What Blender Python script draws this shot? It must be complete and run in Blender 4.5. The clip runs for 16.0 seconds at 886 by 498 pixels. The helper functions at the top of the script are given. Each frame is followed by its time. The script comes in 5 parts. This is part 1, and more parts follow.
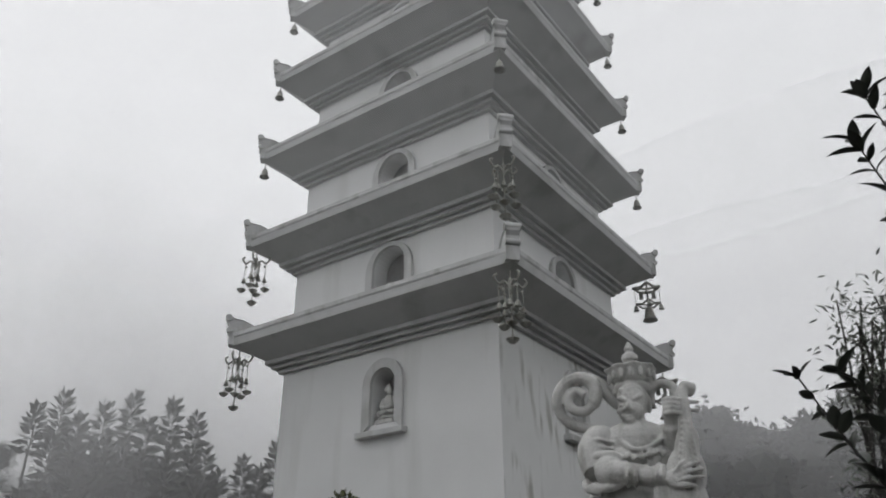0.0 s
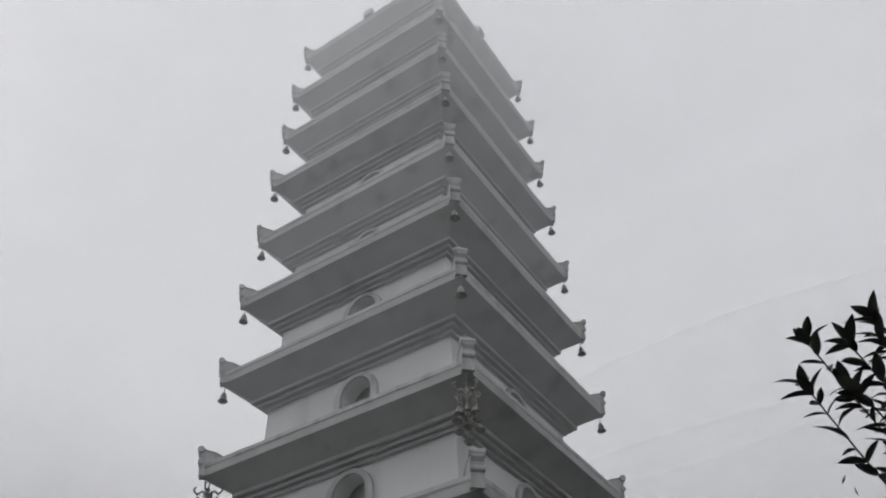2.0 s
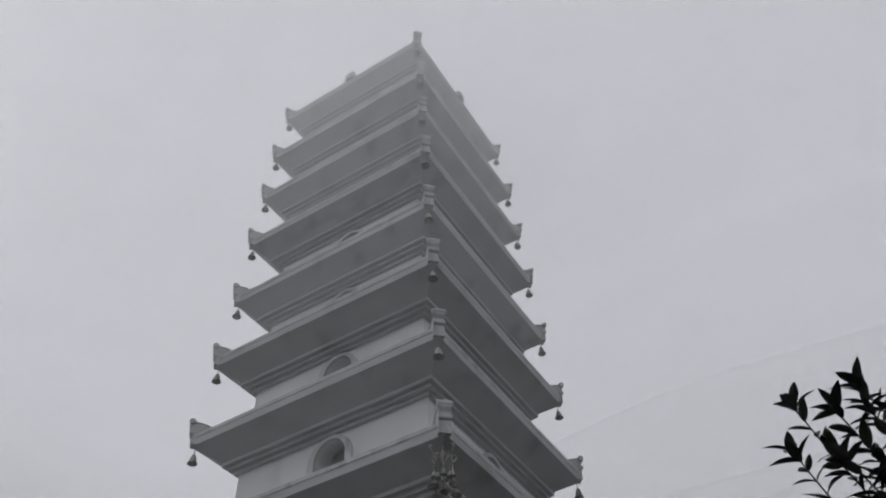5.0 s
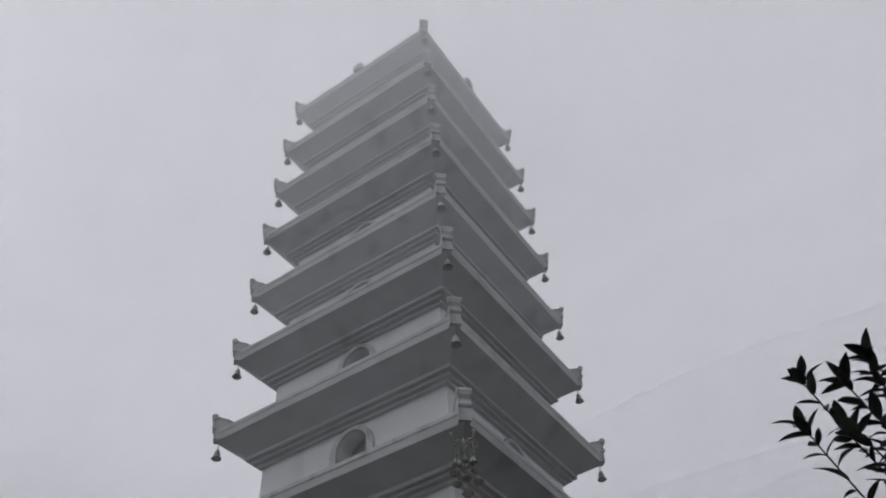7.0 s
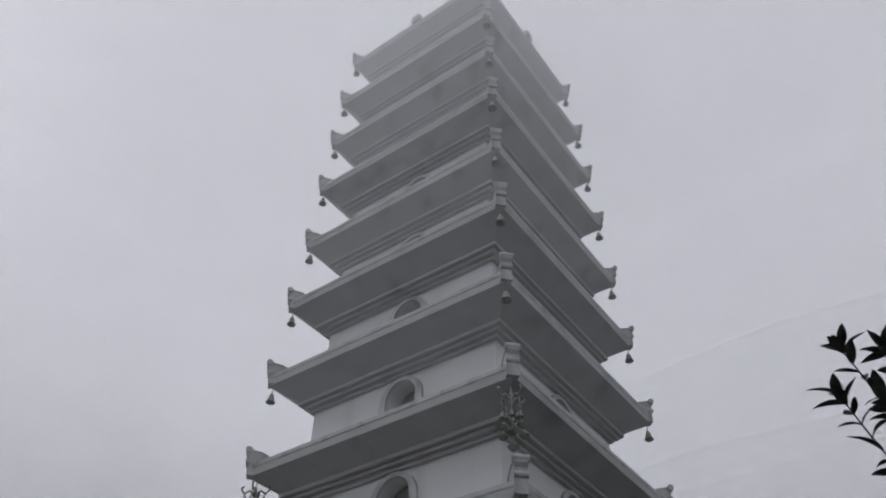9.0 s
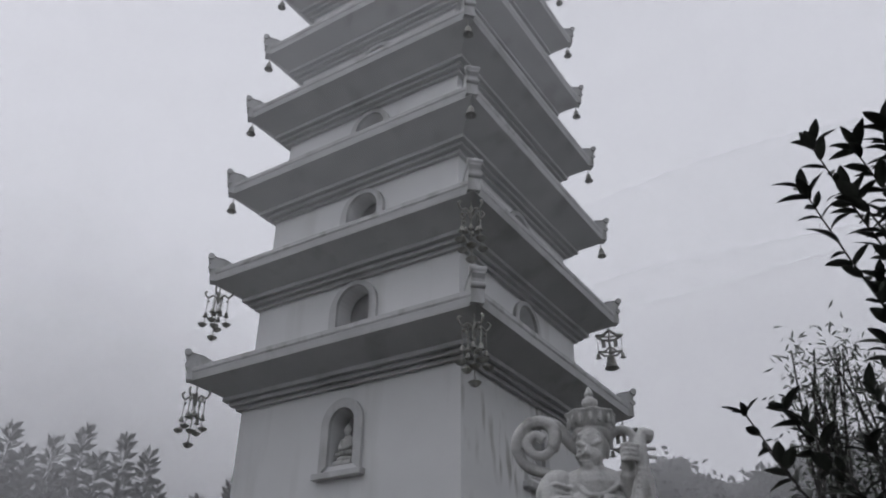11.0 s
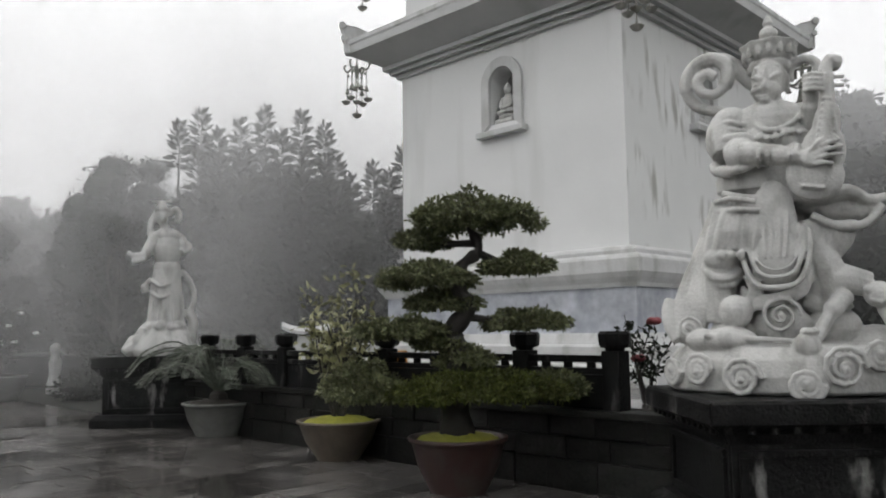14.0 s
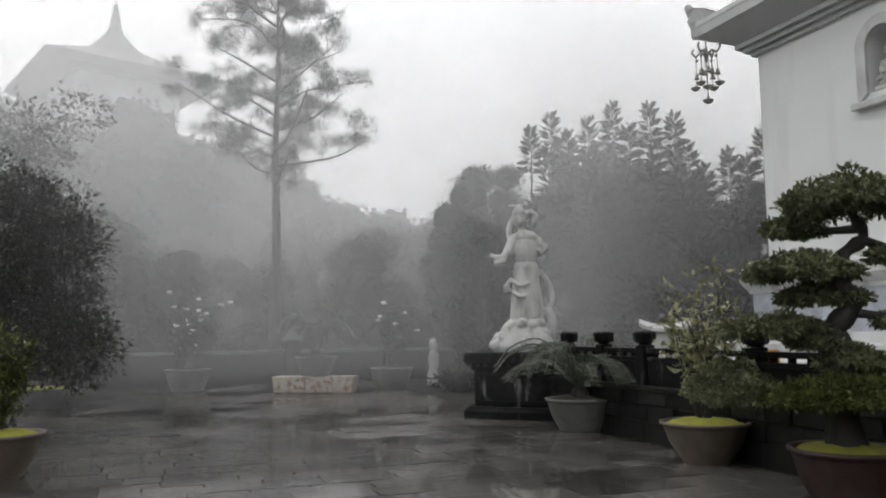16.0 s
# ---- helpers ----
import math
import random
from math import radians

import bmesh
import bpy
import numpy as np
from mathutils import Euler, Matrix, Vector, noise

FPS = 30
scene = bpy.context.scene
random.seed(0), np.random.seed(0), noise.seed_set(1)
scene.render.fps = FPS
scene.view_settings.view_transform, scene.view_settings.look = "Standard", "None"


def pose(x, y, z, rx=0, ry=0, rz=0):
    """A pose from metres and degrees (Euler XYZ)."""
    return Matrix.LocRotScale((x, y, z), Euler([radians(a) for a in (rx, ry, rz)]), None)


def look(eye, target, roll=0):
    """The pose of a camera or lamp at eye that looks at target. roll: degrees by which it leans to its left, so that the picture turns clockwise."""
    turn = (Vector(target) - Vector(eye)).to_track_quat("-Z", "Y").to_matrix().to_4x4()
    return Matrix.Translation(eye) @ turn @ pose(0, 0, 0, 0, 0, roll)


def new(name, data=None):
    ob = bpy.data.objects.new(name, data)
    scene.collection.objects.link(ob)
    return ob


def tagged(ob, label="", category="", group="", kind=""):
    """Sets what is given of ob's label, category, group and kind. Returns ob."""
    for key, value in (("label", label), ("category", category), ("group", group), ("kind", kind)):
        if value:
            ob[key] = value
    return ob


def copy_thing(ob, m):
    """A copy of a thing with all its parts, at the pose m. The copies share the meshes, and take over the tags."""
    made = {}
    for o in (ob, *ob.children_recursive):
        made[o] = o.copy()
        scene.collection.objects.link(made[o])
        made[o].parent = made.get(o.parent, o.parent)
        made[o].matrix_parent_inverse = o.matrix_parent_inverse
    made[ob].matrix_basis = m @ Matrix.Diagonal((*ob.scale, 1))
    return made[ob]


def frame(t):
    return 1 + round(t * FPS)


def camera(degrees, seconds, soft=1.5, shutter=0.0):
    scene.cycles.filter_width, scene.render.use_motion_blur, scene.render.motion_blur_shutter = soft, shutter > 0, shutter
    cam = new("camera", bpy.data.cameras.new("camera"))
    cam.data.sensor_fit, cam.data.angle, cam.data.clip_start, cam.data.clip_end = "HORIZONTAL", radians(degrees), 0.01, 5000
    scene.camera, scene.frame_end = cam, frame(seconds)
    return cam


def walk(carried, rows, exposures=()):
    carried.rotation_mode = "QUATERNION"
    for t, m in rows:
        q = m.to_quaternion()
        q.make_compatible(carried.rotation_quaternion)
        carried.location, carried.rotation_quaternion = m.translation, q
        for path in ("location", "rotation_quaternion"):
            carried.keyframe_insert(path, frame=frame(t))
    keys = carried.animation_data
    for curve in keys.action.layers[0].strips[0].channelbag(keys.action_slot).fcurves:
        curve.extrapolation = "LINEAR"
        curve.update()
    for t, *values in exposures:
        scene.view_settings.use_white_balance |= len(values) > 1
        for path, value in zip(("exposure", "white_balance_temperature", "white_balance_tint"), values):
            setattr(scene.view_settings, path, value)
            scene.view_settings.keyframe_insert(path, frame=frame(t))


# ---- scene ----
# camera: a hand-held pan up the pagoda, down again and round to the courtyard
PATH = [  # seconds, x, y, z, yaw, pitch, roll
    (0, 9.110, -13.281, 1.625, 35.67, 27.13, -0.16),
    (0.5, 9.134, -13.362, 1.628, 35.00, 31.28, -0.43),
    (1, 9.149, -13.390, 1.647, 33.47, 35.54, -1.17),
    (1.5, 9.147, -13.367, 1.617, 31.91, 39.46, -1.94),
    (2, 9.142, -13.376, 1.626, 31.83, 43.00, -2.49),
    (2.5, 9.167, -13.355, 1.634, 32.65, 46.14, -2.29),
    (3, 9.192, -13.357, 1.630, 32.76, 48.69, -2.43),
    (3.5, 9.189, -13.393, 1.619, 31.69, 50.22, -2.61),
    (4, 9.086, -13.401, 1.620, 30.17, 49.48, -2.29),
    (6.5, 9.178, -13.370, 1.633, 28.93, 45.57, -5.54),
    (7, 9.146, -13.363, 1.627, 30.87, 46.56, -4.51),
    (7.5, 9.137, -13.378, 1.610, 33.22, 46.19, -2.25),
    (8, 9.191, -13.380, 1.614, 35.71, 46.17, -0.12),
    (10.5, 9.148, -13.296, 1.607, 33.44, 34.08, 0.40),
    (11, 9.127, -13.290, 1.583, 32.91, 30.26, 0.60),
    (11.5, 9.149, -13.335, 1.565, 33.54, 26.29, 0.43),
    (12, 9.125, -13.274, 1.568, 36.20, 22.17, 0.34),
    (12.5, 9.069, -13.182, 1.595, 39.30, 17.71, 0.28),
    (13, 9.033, -13.110, 1.612, 42.32, 13.71, -0.19),
    (13.5, 9.045, -13.212, 1.570, 43.78, 9.92, -0.43),
    (14, 9.031, -13.207, 1.564, 44.65, 5.93, -0.69),
    (14.5, 9.017, -13.206, 1.563, 48.07, 2.85, -0.97),
    (15, 8.981, -13.193, 1.559, 56.89, 2.38, -1.51),
    (15.5, 8.971, -13.209, 1.574, 64.12, 3.75, -1.39),
    (16, 8.956, -13.198, 1.575, 69.94, 5.99, -0.67),
]
EXPOSURE = [(0.0, 0.03, 6470, 10.5), (1.5, -0.17, 6420, 11.5), (3.5, -0.55, 6330, 13), (7.0, -0.52, 6210, 15), (8.2, -0.58, 6190, 15), (10.5, -0.33, 6160, 15.5), (11.5, -0.22, 6180, 15), (12.5, 0.1, 6300, 14), (13.5, 0.4, 6500, 11), (14.5, 0.84, 6620, 9.5), (15.3, 0.8, 6600, 10), (16.0, 0.64, 6550, 10)]
cam = camera(58.71, 16.0, soft=2.0)
walk(cam, [(t, pose(x, y, z, 90 + pitch, 0, yaw) @ pose(0, 0, 0, 0, 0, roll)) for t, x, y, z, yaw, pitch, roll in PATH],
     exposures=EXPOSURE)

# ---- light: a bright overcast sky inside a cloud ----
world = bpy.data.worlds.new("overcast")
scene.world = world
world.use_nodes = True
wn, wl = world.node_tree.nodes, world.node_tree.links
wn.clear()
sky = wn.new("ShaderNodeTexSky")
sky.sky_type, sky.sun_disc = "NISHITA", False
sky.sun_elevation, sky.sun_rotation, sky.dust_density, sky.air_density = radians(40), radians(254), 6.0, 1.0
hsv = wn.new("ShaderNodeHueSaturation")
hsv.inputs["Saturation"].default_value = 0.1
hsv.inputs["Value"].default_value = 0.12
mixw = wn.new("ShaderNodeMix")
mixw.data_type = "RGBA"
mixw.inputs[0].default_value = 0.88
mixw.inputs[7].default_value = (0.93, 0.94, 0.96, 1)
bg = wn.new("ShaderNodeBackground")
bg.inputs["Strength"].default_value = 1.0
wo = wn.new("ShaderNodeOutputWorld")
wl.new(sky.outputs[0], hsv.inputs["Color"])
wl.new(hsv.outputs[0], mixw.inputs[6])
# an overcast sky is somewhat brighter overhead than near the horizon
wco, wsep, wup, wmul = wn.new("ShaderNodeTexCoord"), wn.new("ShaderNodeSeparateXYZ"), wn.new("ShaderNodeMapRange"), wn.new("ShaderNodeVectorMath")
wup.inputs["From Min"].default_value, wup.inputs["From Max"].default_value = 0.0, 1.0
wup.inputs["To Min"].default_value, wup.inputs["To Max"].default_value = 0.86, 1.14
wmul.operation = "SCALE"
wl.new(wco.outputs["Generated"], wsep.inputs[0])
wl.new(wsep.outputs["Z"], wup.inputs["Value"])
wl.new(mixw.outputs[2], wmul.inputs[0])
wl.new(wup.outputs[0], wmul.inputs["Scale"])
wl.new(wmul.outputs[0], bg.inputs["Color"])
wl.new(bg.outputs[0], wo.inputs["Surface"])
sun = new("sun", bpy.data.lights.new("sun", "SUN"))
sun.data.energy, sun.data.angle, sun.data.color = 1.0, radians(60), (1, 0.985, 0.96)
sun.matrix_world = look((-50, -14, 45), (0, 0, 0))


# ---- materials ----
def material(name, base, rough=0.8, metal=0.0, var=0.25, scale=3.0, fine=40.0, bump=0.15, stain=0.0, stain_col=(0.05, 0.05, 0.045),
             stain_scale=(4, 4, 0.5), stain_at=0.55, island=0.0, randomness=0.0, spec=0.5, patch=0.0):
    """A surface with variation at two scales, fine relief and, where asked, streaks of dirt."""
    m = bpy.data.materials.new(name)
    m.use_nodes = True
    n, l = m.node_tree.nodes, m.node_tree.links
    p = n["Principled BSDF"]
    p.inputs["Roughness"].default_value, p.inputs["Metallic"].default_value = rough, metal
    p.inputs["Specular IOR Level"].default_value = spec
    co = n.new("ShaderNodeTexCoord")
    big, small = n.new("ShaderNodeTexNoise"), n.new("ShaderNodeTexNoise")
    big.inputs["Scale"].default_value, small.inputs["Scale"].default_value = scale, fine
    big.inputs["Detail"].default_value, small.inputs["Detail"].default_value = 5, 3
    for x in (big, small):
        l.new(co.outputs["Object"], x.inputs["Vector"])
    dark, light = [c * (1 - var) for c in base], [min(1, c * (1 + var)) for c in base]
    ramp = n.new("ShaderNodeValToRGB")
    ramp.color_ramp.elements[0].position, ramp.color_ramp.elements[1].position = 0.3, 0.7
    ramp.color_ramp.elements[0].color, ramp.color_ramp.elements[1].color = (*dark, 1), (*light, 1)
    blend = n.new("ShaderNodeMath")
    blend.operation = "MULTIPLY_ADD"
    blend.inputs[1].default_value = 0.35
    mid = n.new("ShaderNodeMath")
    mid.operation = "MULTIPLY"
    mid.inputs[1].default_value = 0.65
    l.new(big.outputs["Fac"], mid.inputs[0])
    l.new(small.outputs["Fac"], blend.inputs[0])
    l.new(mid.outputs[0], blend.inputs[2])
    l.new(blend.outputs[0], ramp.inputs[0])
    col = ramp.outputs[0]
    if island or randomness:
        src = n.new("ShaderNodeNewGeometry").outputs["Random Per Island"] if island else n.new("ShaderNodeObjectInfo").outputs["Random"]
        amount = island or randomness
        mr = n.new("ShaderNodeMapRange")
        mr.inputs["To Min"].default_value, mr.inputs["To Max"].default_value = 1 - amount, 1 + amount
        l.new(src, mr.inputs["Value"])
        hs = n.new("ShaderNodeHueSaturation")
        l.new(mr.outputs[0], hs.inputs["Value"])
        l.new(col, hs.inputs["Color"])
        col = hs.outputs[0]
    if stain:
        mp, st, sr, mx = n.new("ShaderNodeMapping"), n.new("ShaderNodeTexNoise"), n.new("ShaderNodeMapRange"), n.new("ShaderNodeMix")
        mp.inputs["Scale"].default_value = stain_scale
        st.inputs["Scale"].default_value, st.inputs["Detail"].default_value = 1.0, 4
        sr.inputs["From Min"].default_value, sr.inputs["From Max"].default_value, sr.inputs["To Max"].default_value = stain_at, stain_at + 0.15, stain
        mx.data_type = "RGBA"
        mx.inputs[7].default_value = (*stain_col, 1)
        l.new(co.outputs["Object"], mp.inputs["Vector"])
        l.new(mp.outputs[0], st.inputs["Vector"])
        l.new(st.outputs["Fac"], sr.inputs["Value"])
        amount = sr.outputs[0]
        if patch:
            pn, pr, pm = n.new("ShaderNodeTexNoise"), n.new("ShaderNodeMapRange"), n.new("ShaderNodeMath")
            pn.inputs["Scale"].default_value, pn.inputs["Detail"].default_value = patch, 3
            pr.inputs["From Min"].default_value, pr.inputs["From Max"].default_value = 0.47, 0.6
            pm.operation = "MULTIPLY"
            l.new(co.outputs["Object"], pn.inputs["Vector"])
            l.new(pn.outputs["Fac"], pr.inputs["Value"])
            l.new(pr.outputs[0], pm.inputs[0])
            l.new(amount, pm.inputs[1])
            amount = pm.outputs[0]
        l.new(amount, mx.inputs[0])
        l.new(col, mx.inputs[6])
        col = mx.outputs[2]
    l.new(col, p.inputs["Base Color"])
    if bump:
        b = n.new("ShaderNodeBump")
        b.inputs["Strength"].default_value, b.inputs["Distance"].default_value = bump, 0.02
        l.new(small.outputs["Fac"], b.inputs["Height"])
        l.new(b.outputs[0], p.inputs["Normal"])
    return m


PLASTER = material("white_plaster", (0.7, 0.705, 0.7), 0.75, var=0.06, scale=0.8, fine=60, bump=0.05, stain=0.22, stain_col=(0.42, 0.42, 0.39), stain_scale=(2.2, 2.2, 0.25), stain_at=0.56)
STREAKED = material("rain_streaked_plaster", (0.68, 0.685, 0.675), 0.75, var=0.07, scale=0.8, fine=60, bump=0.05, stain=0.62, stain_col=(0.18, 0.175, 0.135), stain_scale=(5.5, 5.5, 0.9), stain_at=0.5, patch=0.8)
# stained white plaster; the darker grey base also holds the shade under the eaves
EAVE = material("weathered_shade_greyed_eave_plaster", (0.45, 0.455, 0.45), 0.8, var=0.1, scale=1.5, fine=50, bump=0.08, stain=0.4, stain_col=(0.24, 0.24, 0.22), stain_scale=(1.3, 1.3, 1.3), stain_at=0.55)
TRIM = material("weathered_white_trim", (0.52, 0.525, 0.52), 0.75, var=0.15, scale=3, fine=40, bump=0.15, stain=0.45, stain_col=(0.22, 0.22, 0.19), stain_scale=(3, 3, 0.8), stain_at=0.52)
MARBLE = material("grey_veined_marble", (0.46, 0.48, 0.52), 0.25, var=0.3, scale=2.0, fine=9, bump=0.0, stain=0.6, stain_col=(0.24, 0.26, 0.3), stain_scale=(1.6, 1.6, 1.0), stain_at=0.53)
STATUE = material("weathered_white_statue_stone", (0.47, 0.47, 0.455), 0.65, var=0.2, scale=5, fine=45, bump=0.3, stain=0.6, stain_col=(0.19, 0.185, 0.165), stain_scale=(6, 6, 2.2), stain_at=0.53)
# plaster darkened to grey: the shade inside the recesses is put into its colour
RECESS = material("recess_shade_grey", (0.3, 0.3, 0.295), 0.85, var=0.2, scale=4, fine=40, bump=0.1)
NICHE = material("niche_plaster", (0.5, 0.5, 0.49), 0.8, var=0.1, scale=4, fine=40, bump=0.1)
DARKSTONE = material("wet_black_stone", (0.01, 0.01, 0.01), 0.42, var=0.5, scale=6, fine=50, bump=0.3, stain=0.5, stain_col=(0.17, 0.17, 0.165), stain_scale=(5, 5, 1.6), stain_at=0.6, spec=0.08)
WORN = material("black_stone_with_lichen", (0.012, 0.012, 0.012), 0.5, var=0.6, scale=9, fine=40, bump=0.7, stain=0.9, stain_col=(0.26, 0.26, 0.25), stain_scale=(5.5, 5.5, 2.0), stain_at=0.56, spec=0.1, patch=1.4)
RUBBLE = material("wet_wall_stone", (0.016, 0.016, 0.015), 0.5, var=0.5, scale=5, fine=30, bump=0.5, randomness=0.45, spec=0.08)
MORTAR = material("dark_mortar", (0.01, 0.01, 0.0095), 0.8, var=0.3, bump=0.3, spec=0.1)
# bronze with brown stains; its base is paled, partly to paint in the mist's haze
BRONZE = material("haze_paled_bronze", (0.3, 0.3, 0.27), 0.6, metal=0.1, var=0.4, scale=12, fine=60, bump=0.1, stain=0.5, stain_col=(0.12, 0.09, 0.06), stain_scale=(9, 9, 9))
TERRACOTTA = material("wet_red_clay", (0.026, 0.010, 0.008), 0.5, var=0.3, scale=5, fine=50, bump=0.15, stain=0.6, stain_col=(0.04, 0.035, 0.03), stain_scale=(5, 5, 2))
TANPOT = material("tan_clay", (0.1, 0.08, 0.06), 0.45, var=0.25, scale=5, fine=50, bump=0.15, stain=0.6, stain_col=(0.06, 0.055, 0.045), stain_scale=(5, 5, 2))
GREYPOT = material("grey_concrete_pot", (0.11, 0.112, 0.105), 0.6, var=0.25, scale=6, fine=50, bump=0.3, stain=0.5, stain_col=(0.08, 0.09, 0.07), stain_scale=(6, 6, 2))
MOSS = material("yellow_green_moss", (0.24, 0.24, 0.025), 0.9, var=0.35, scale=10, fine=90, bump=0.8)
SOIL = material("dark_soil", (0.03, 0.025, 0.02), 0.9, var=0.3, bump=0.5)
BARK = material("dark_wet_bark", (0.026, 0.023, 0.02), 0.7, var=0.4, scale=10, fine=60, bump=0.6)
PINEBARK = material("grey_pine_bark", (0.05, 0.047, 0.044), 0.8, var=0.35, scale=6, fine=40, bump=0.5)
LEAF_DARK = material("dark_glossy_leaf", (0.04, 0.046, 0.036), 0.4, var=0.35, scale=8, fine=40, bump=0.05, randomness=0.4, spec=0.3)
LEAF_BONSAI = material("bonsai_leaf", (0.105, 0.115, 0.055), 0.5, var=0.3, scale=3, fine=30, bump=0, island=0.45, spec=0.3)
LEAF_YELLOW = material("bright_yellow_green_leaf", (0.058, 0.068, 0.016), 0.5, var=0.3, scale=3, fine=30, bump=0, island=0.55, spec=0.2)
LEAF_TREE = material("tree_leaf", (0.028, 0.034, 0.024), 0.5, var=0.3, scale=1, fine=12, bump=0, island=0.2, spec=0.06)
LEAF_FAR = material("far_foliage", (0.03, 0.034, 0.028), 0.8, var=0.25, scale=0.3, fine=3, bump=0, island=0.08, spec=0.0)
LEAF_PALE = material("pale_variegated_leaf", (0.2, 0.2, 0.1), 0.5, var=0.35, scale=6, fine=30, bump=0, island=0.5)
NEEDLE = material("pine_needle", (0.045, 0.052, 0.038), 0.6, var=0.3, scale=1, fine=12, bump=0, island=0.35, spec=0.15)
FERN = material("cycad_frond", (0.08, 0.092, 0.07), 0.45, var=0.3, scale=4, fine=30, bump=0, island=0.3)
PETAL = material("white_petal", (0.75, 0.75, 0.7), 0.6, var=0.08, bump=0)
REDPETAL = material("red_petal", (0.14, 0.02, 0.025), 0.6, var=0.2, bump=0)
EARTH = material("dark_grass_earth", (0.02, 0.022, 0.016), 0.9, var=0.4, scale=0.5, fine=8, bump=0.4)
TILE_FAR = material("grey_roof_tiles", (0.1, 0.1, 0.1), 0.7, var=0.2, scale=2, fine=12)
PAINTED = material("painted_trough", (0.42, 0.38, 0.32), 0.6, var=0.1, scale=8, fine=40, bump=0.1, stain=0.9, stain_col=(0.22, 0.12, 0.07), stain_scale=(7, 7, 9), stain_at=0.47)
ORANGE = material("orange_board", (0.45, 0.2, 0.03), 0.6, var=0.15, scale=6)


def wet_paving(name, base, randomness, island=0.0):
    """Dark slate pavers, wet, with patches of standing water that mirror."""
    m = material(name, base, 0.4, var=0.35, scale=2.0, fine=25, bump=0.25, randomness=randomness, island=island, spec=0.85)
    n, l = m.node_tree.nodes, m.node_tree.links
    p = n["Principled BSDF"]
    geo, nz, mr = n.new("ShaderNodeNewGeometry"), n.new("ShaderNodeTexNoise"), n.new("ShaderNodeMapRange")
    nz.inputs["Scale"].default_value, nz.inputs["Detail"].default_value = 0.42, 4
    mr.inputs["From Min"].default_value, mr.inputs["From Max"].default_value = 0.5, 0.56
    mr.inputs["To Min"].default_value, mr.inputs["To Max"].default_value = 0.27, 0.03
    l.new(geo.outputs["Position"], nz.inputs["Vector"])
    # the yard dips along one line, where the water stands
    dip, far, near, wet = n.new("ShaderNodeMapping"), n.new("ShaderNodeVectorMath"), n.new("ShaderNodeMapRange"), n.new("ShaderNodeMath")
    dip.vector_type = "TEXTURE"
    dip.inputs["Location"].default_value, dip.inputs["Rotation"].default_value, dip.inputs["Scale"].default_value = (0.0, -10.45, 0), (0, 0, 0.12), (4.2, 1.5, 1.0)
    far.operation = "LENGTH"
    near.inputs["From Min"].default_value, near.inputs["From Max"].default_value = 0.0, 1.3
    near.inputs["To Min"].default_value, near.inputs["To Max"].default_value = 0.26, 0.0
    wet.operation = "ADD"
    l.new(geo.outputs["Position"], dip.inputs["Vector"])
    l.new(dip.outputs[0], far.inputs[0])
    l.new(far.outputs["Value"], near.inputs["Value"])
    l.new(nz.outputs["Fac"], wet.inputs[0])
    l.new(near.outputs[0], wet.inputs[1])
    l.new(wet.outputs[0], mr.inputs["Value"])
    l.new(mr.outputs[0], p.inputs["Roughness"])
    flat = n.new("ShaderNodeMapRange")
    flat.inputs["From Min"].default_value, flat.inputs["From Max"].default_value = 0.5, 0.56
    flat.inputs["To Min"].default_value, flat.inputs["To Max"].default_value = 0.2, 0.02
    l.new(wet.outputs[0], flat.inputs["Value"])
    for x in n:
        if x.type == "BUMP":
            l.new(flat.outputs[0], x.inputs["Strength"])
    return m


PAVER = wet_paving("wet_slate_paver", (0.075, 0.071, 0.067), 0.5)
PAVER_FIELD = wet_paving("wet_slate_paver_field", (0.075, 0.071, 0.067), 0.0, 0.5)
GROUT = wet_paving("wet_paving_joint", (0.022, 0.022, 0.021), 0.0)


# ---- builders ----
def part(name, bm, mat, parent=None, label="", smooth=False):
    """Links a bmesh as one mesh object under its thing or part."""
    me = bpy.data.meshes.new(name)
    bmesh.ops.recalc_face_normals(bm, faces=bm.faces)
    bm.to_mesh(me)
    bm.free()
    me.materials.append(mat)
    if smooth:
        for f in me.polygons:
            f.use_smooth = True
    ob = new(name, me)
    if parent is not None:
        ob.parent = parent
    if label:
        ob["label"] = label
    return ob


def shared(name, me, parent, m=None):
    """One more object on a mesh that exists already."""
    ob = new(name, me)
    ob.parent = parent
    if m is not None:
        ob.matrix_local = m
    return ob


def thing(name, label, category, at=(0, 0, 0), turn=0, group="", kind=""):
    ob = new(name)
    ob.matrix_world = pose(*at, 0, 0, turn)
    return tagged(ob, label, category, group, kind)


def box(bm, size, at=(0, 0, 0), rot=None, taper=1.0, bevel=0.0):
    made = bmesh.ops.create_cube(bm, size=1)["verts"]
    for v in made:
        k = taper if v.co.z > 0 else 1.0
        v.co = Vector((v.co.x * size[0] * k, v.co.y * size[1] * k, v.co.z * size[2]))
    if bevel:
        edges = list({e for v in made for e in v.link_edges})
        made = [g for g in bmesh.ops.bevel(bm, geom=edges, offset=bevel, segments=2, affect="EDGES", profile=0.5)["verts"]] + [v for v in made if v.is_valid]
    for v in set(made):
        v.co = (rot @ v.co if rot else v.co) + Vector(at)
    return bm


def ball(bm, at, r, rot=None, u=14, v=9):
    made = bmesh.ops.create_uvsphere(bm, u_segments=u, v_segments=v, radius=1)["verts"]
    r = (r, r, r) if not hasattr(r, "__len__") else r
    for w in made:
        c = Vector((w.co.x * r[0], w.co.y * r[1], w.co.z * r[2]))
        w.co = (rot @ c if rot else c) + Vector(at)
    return bm


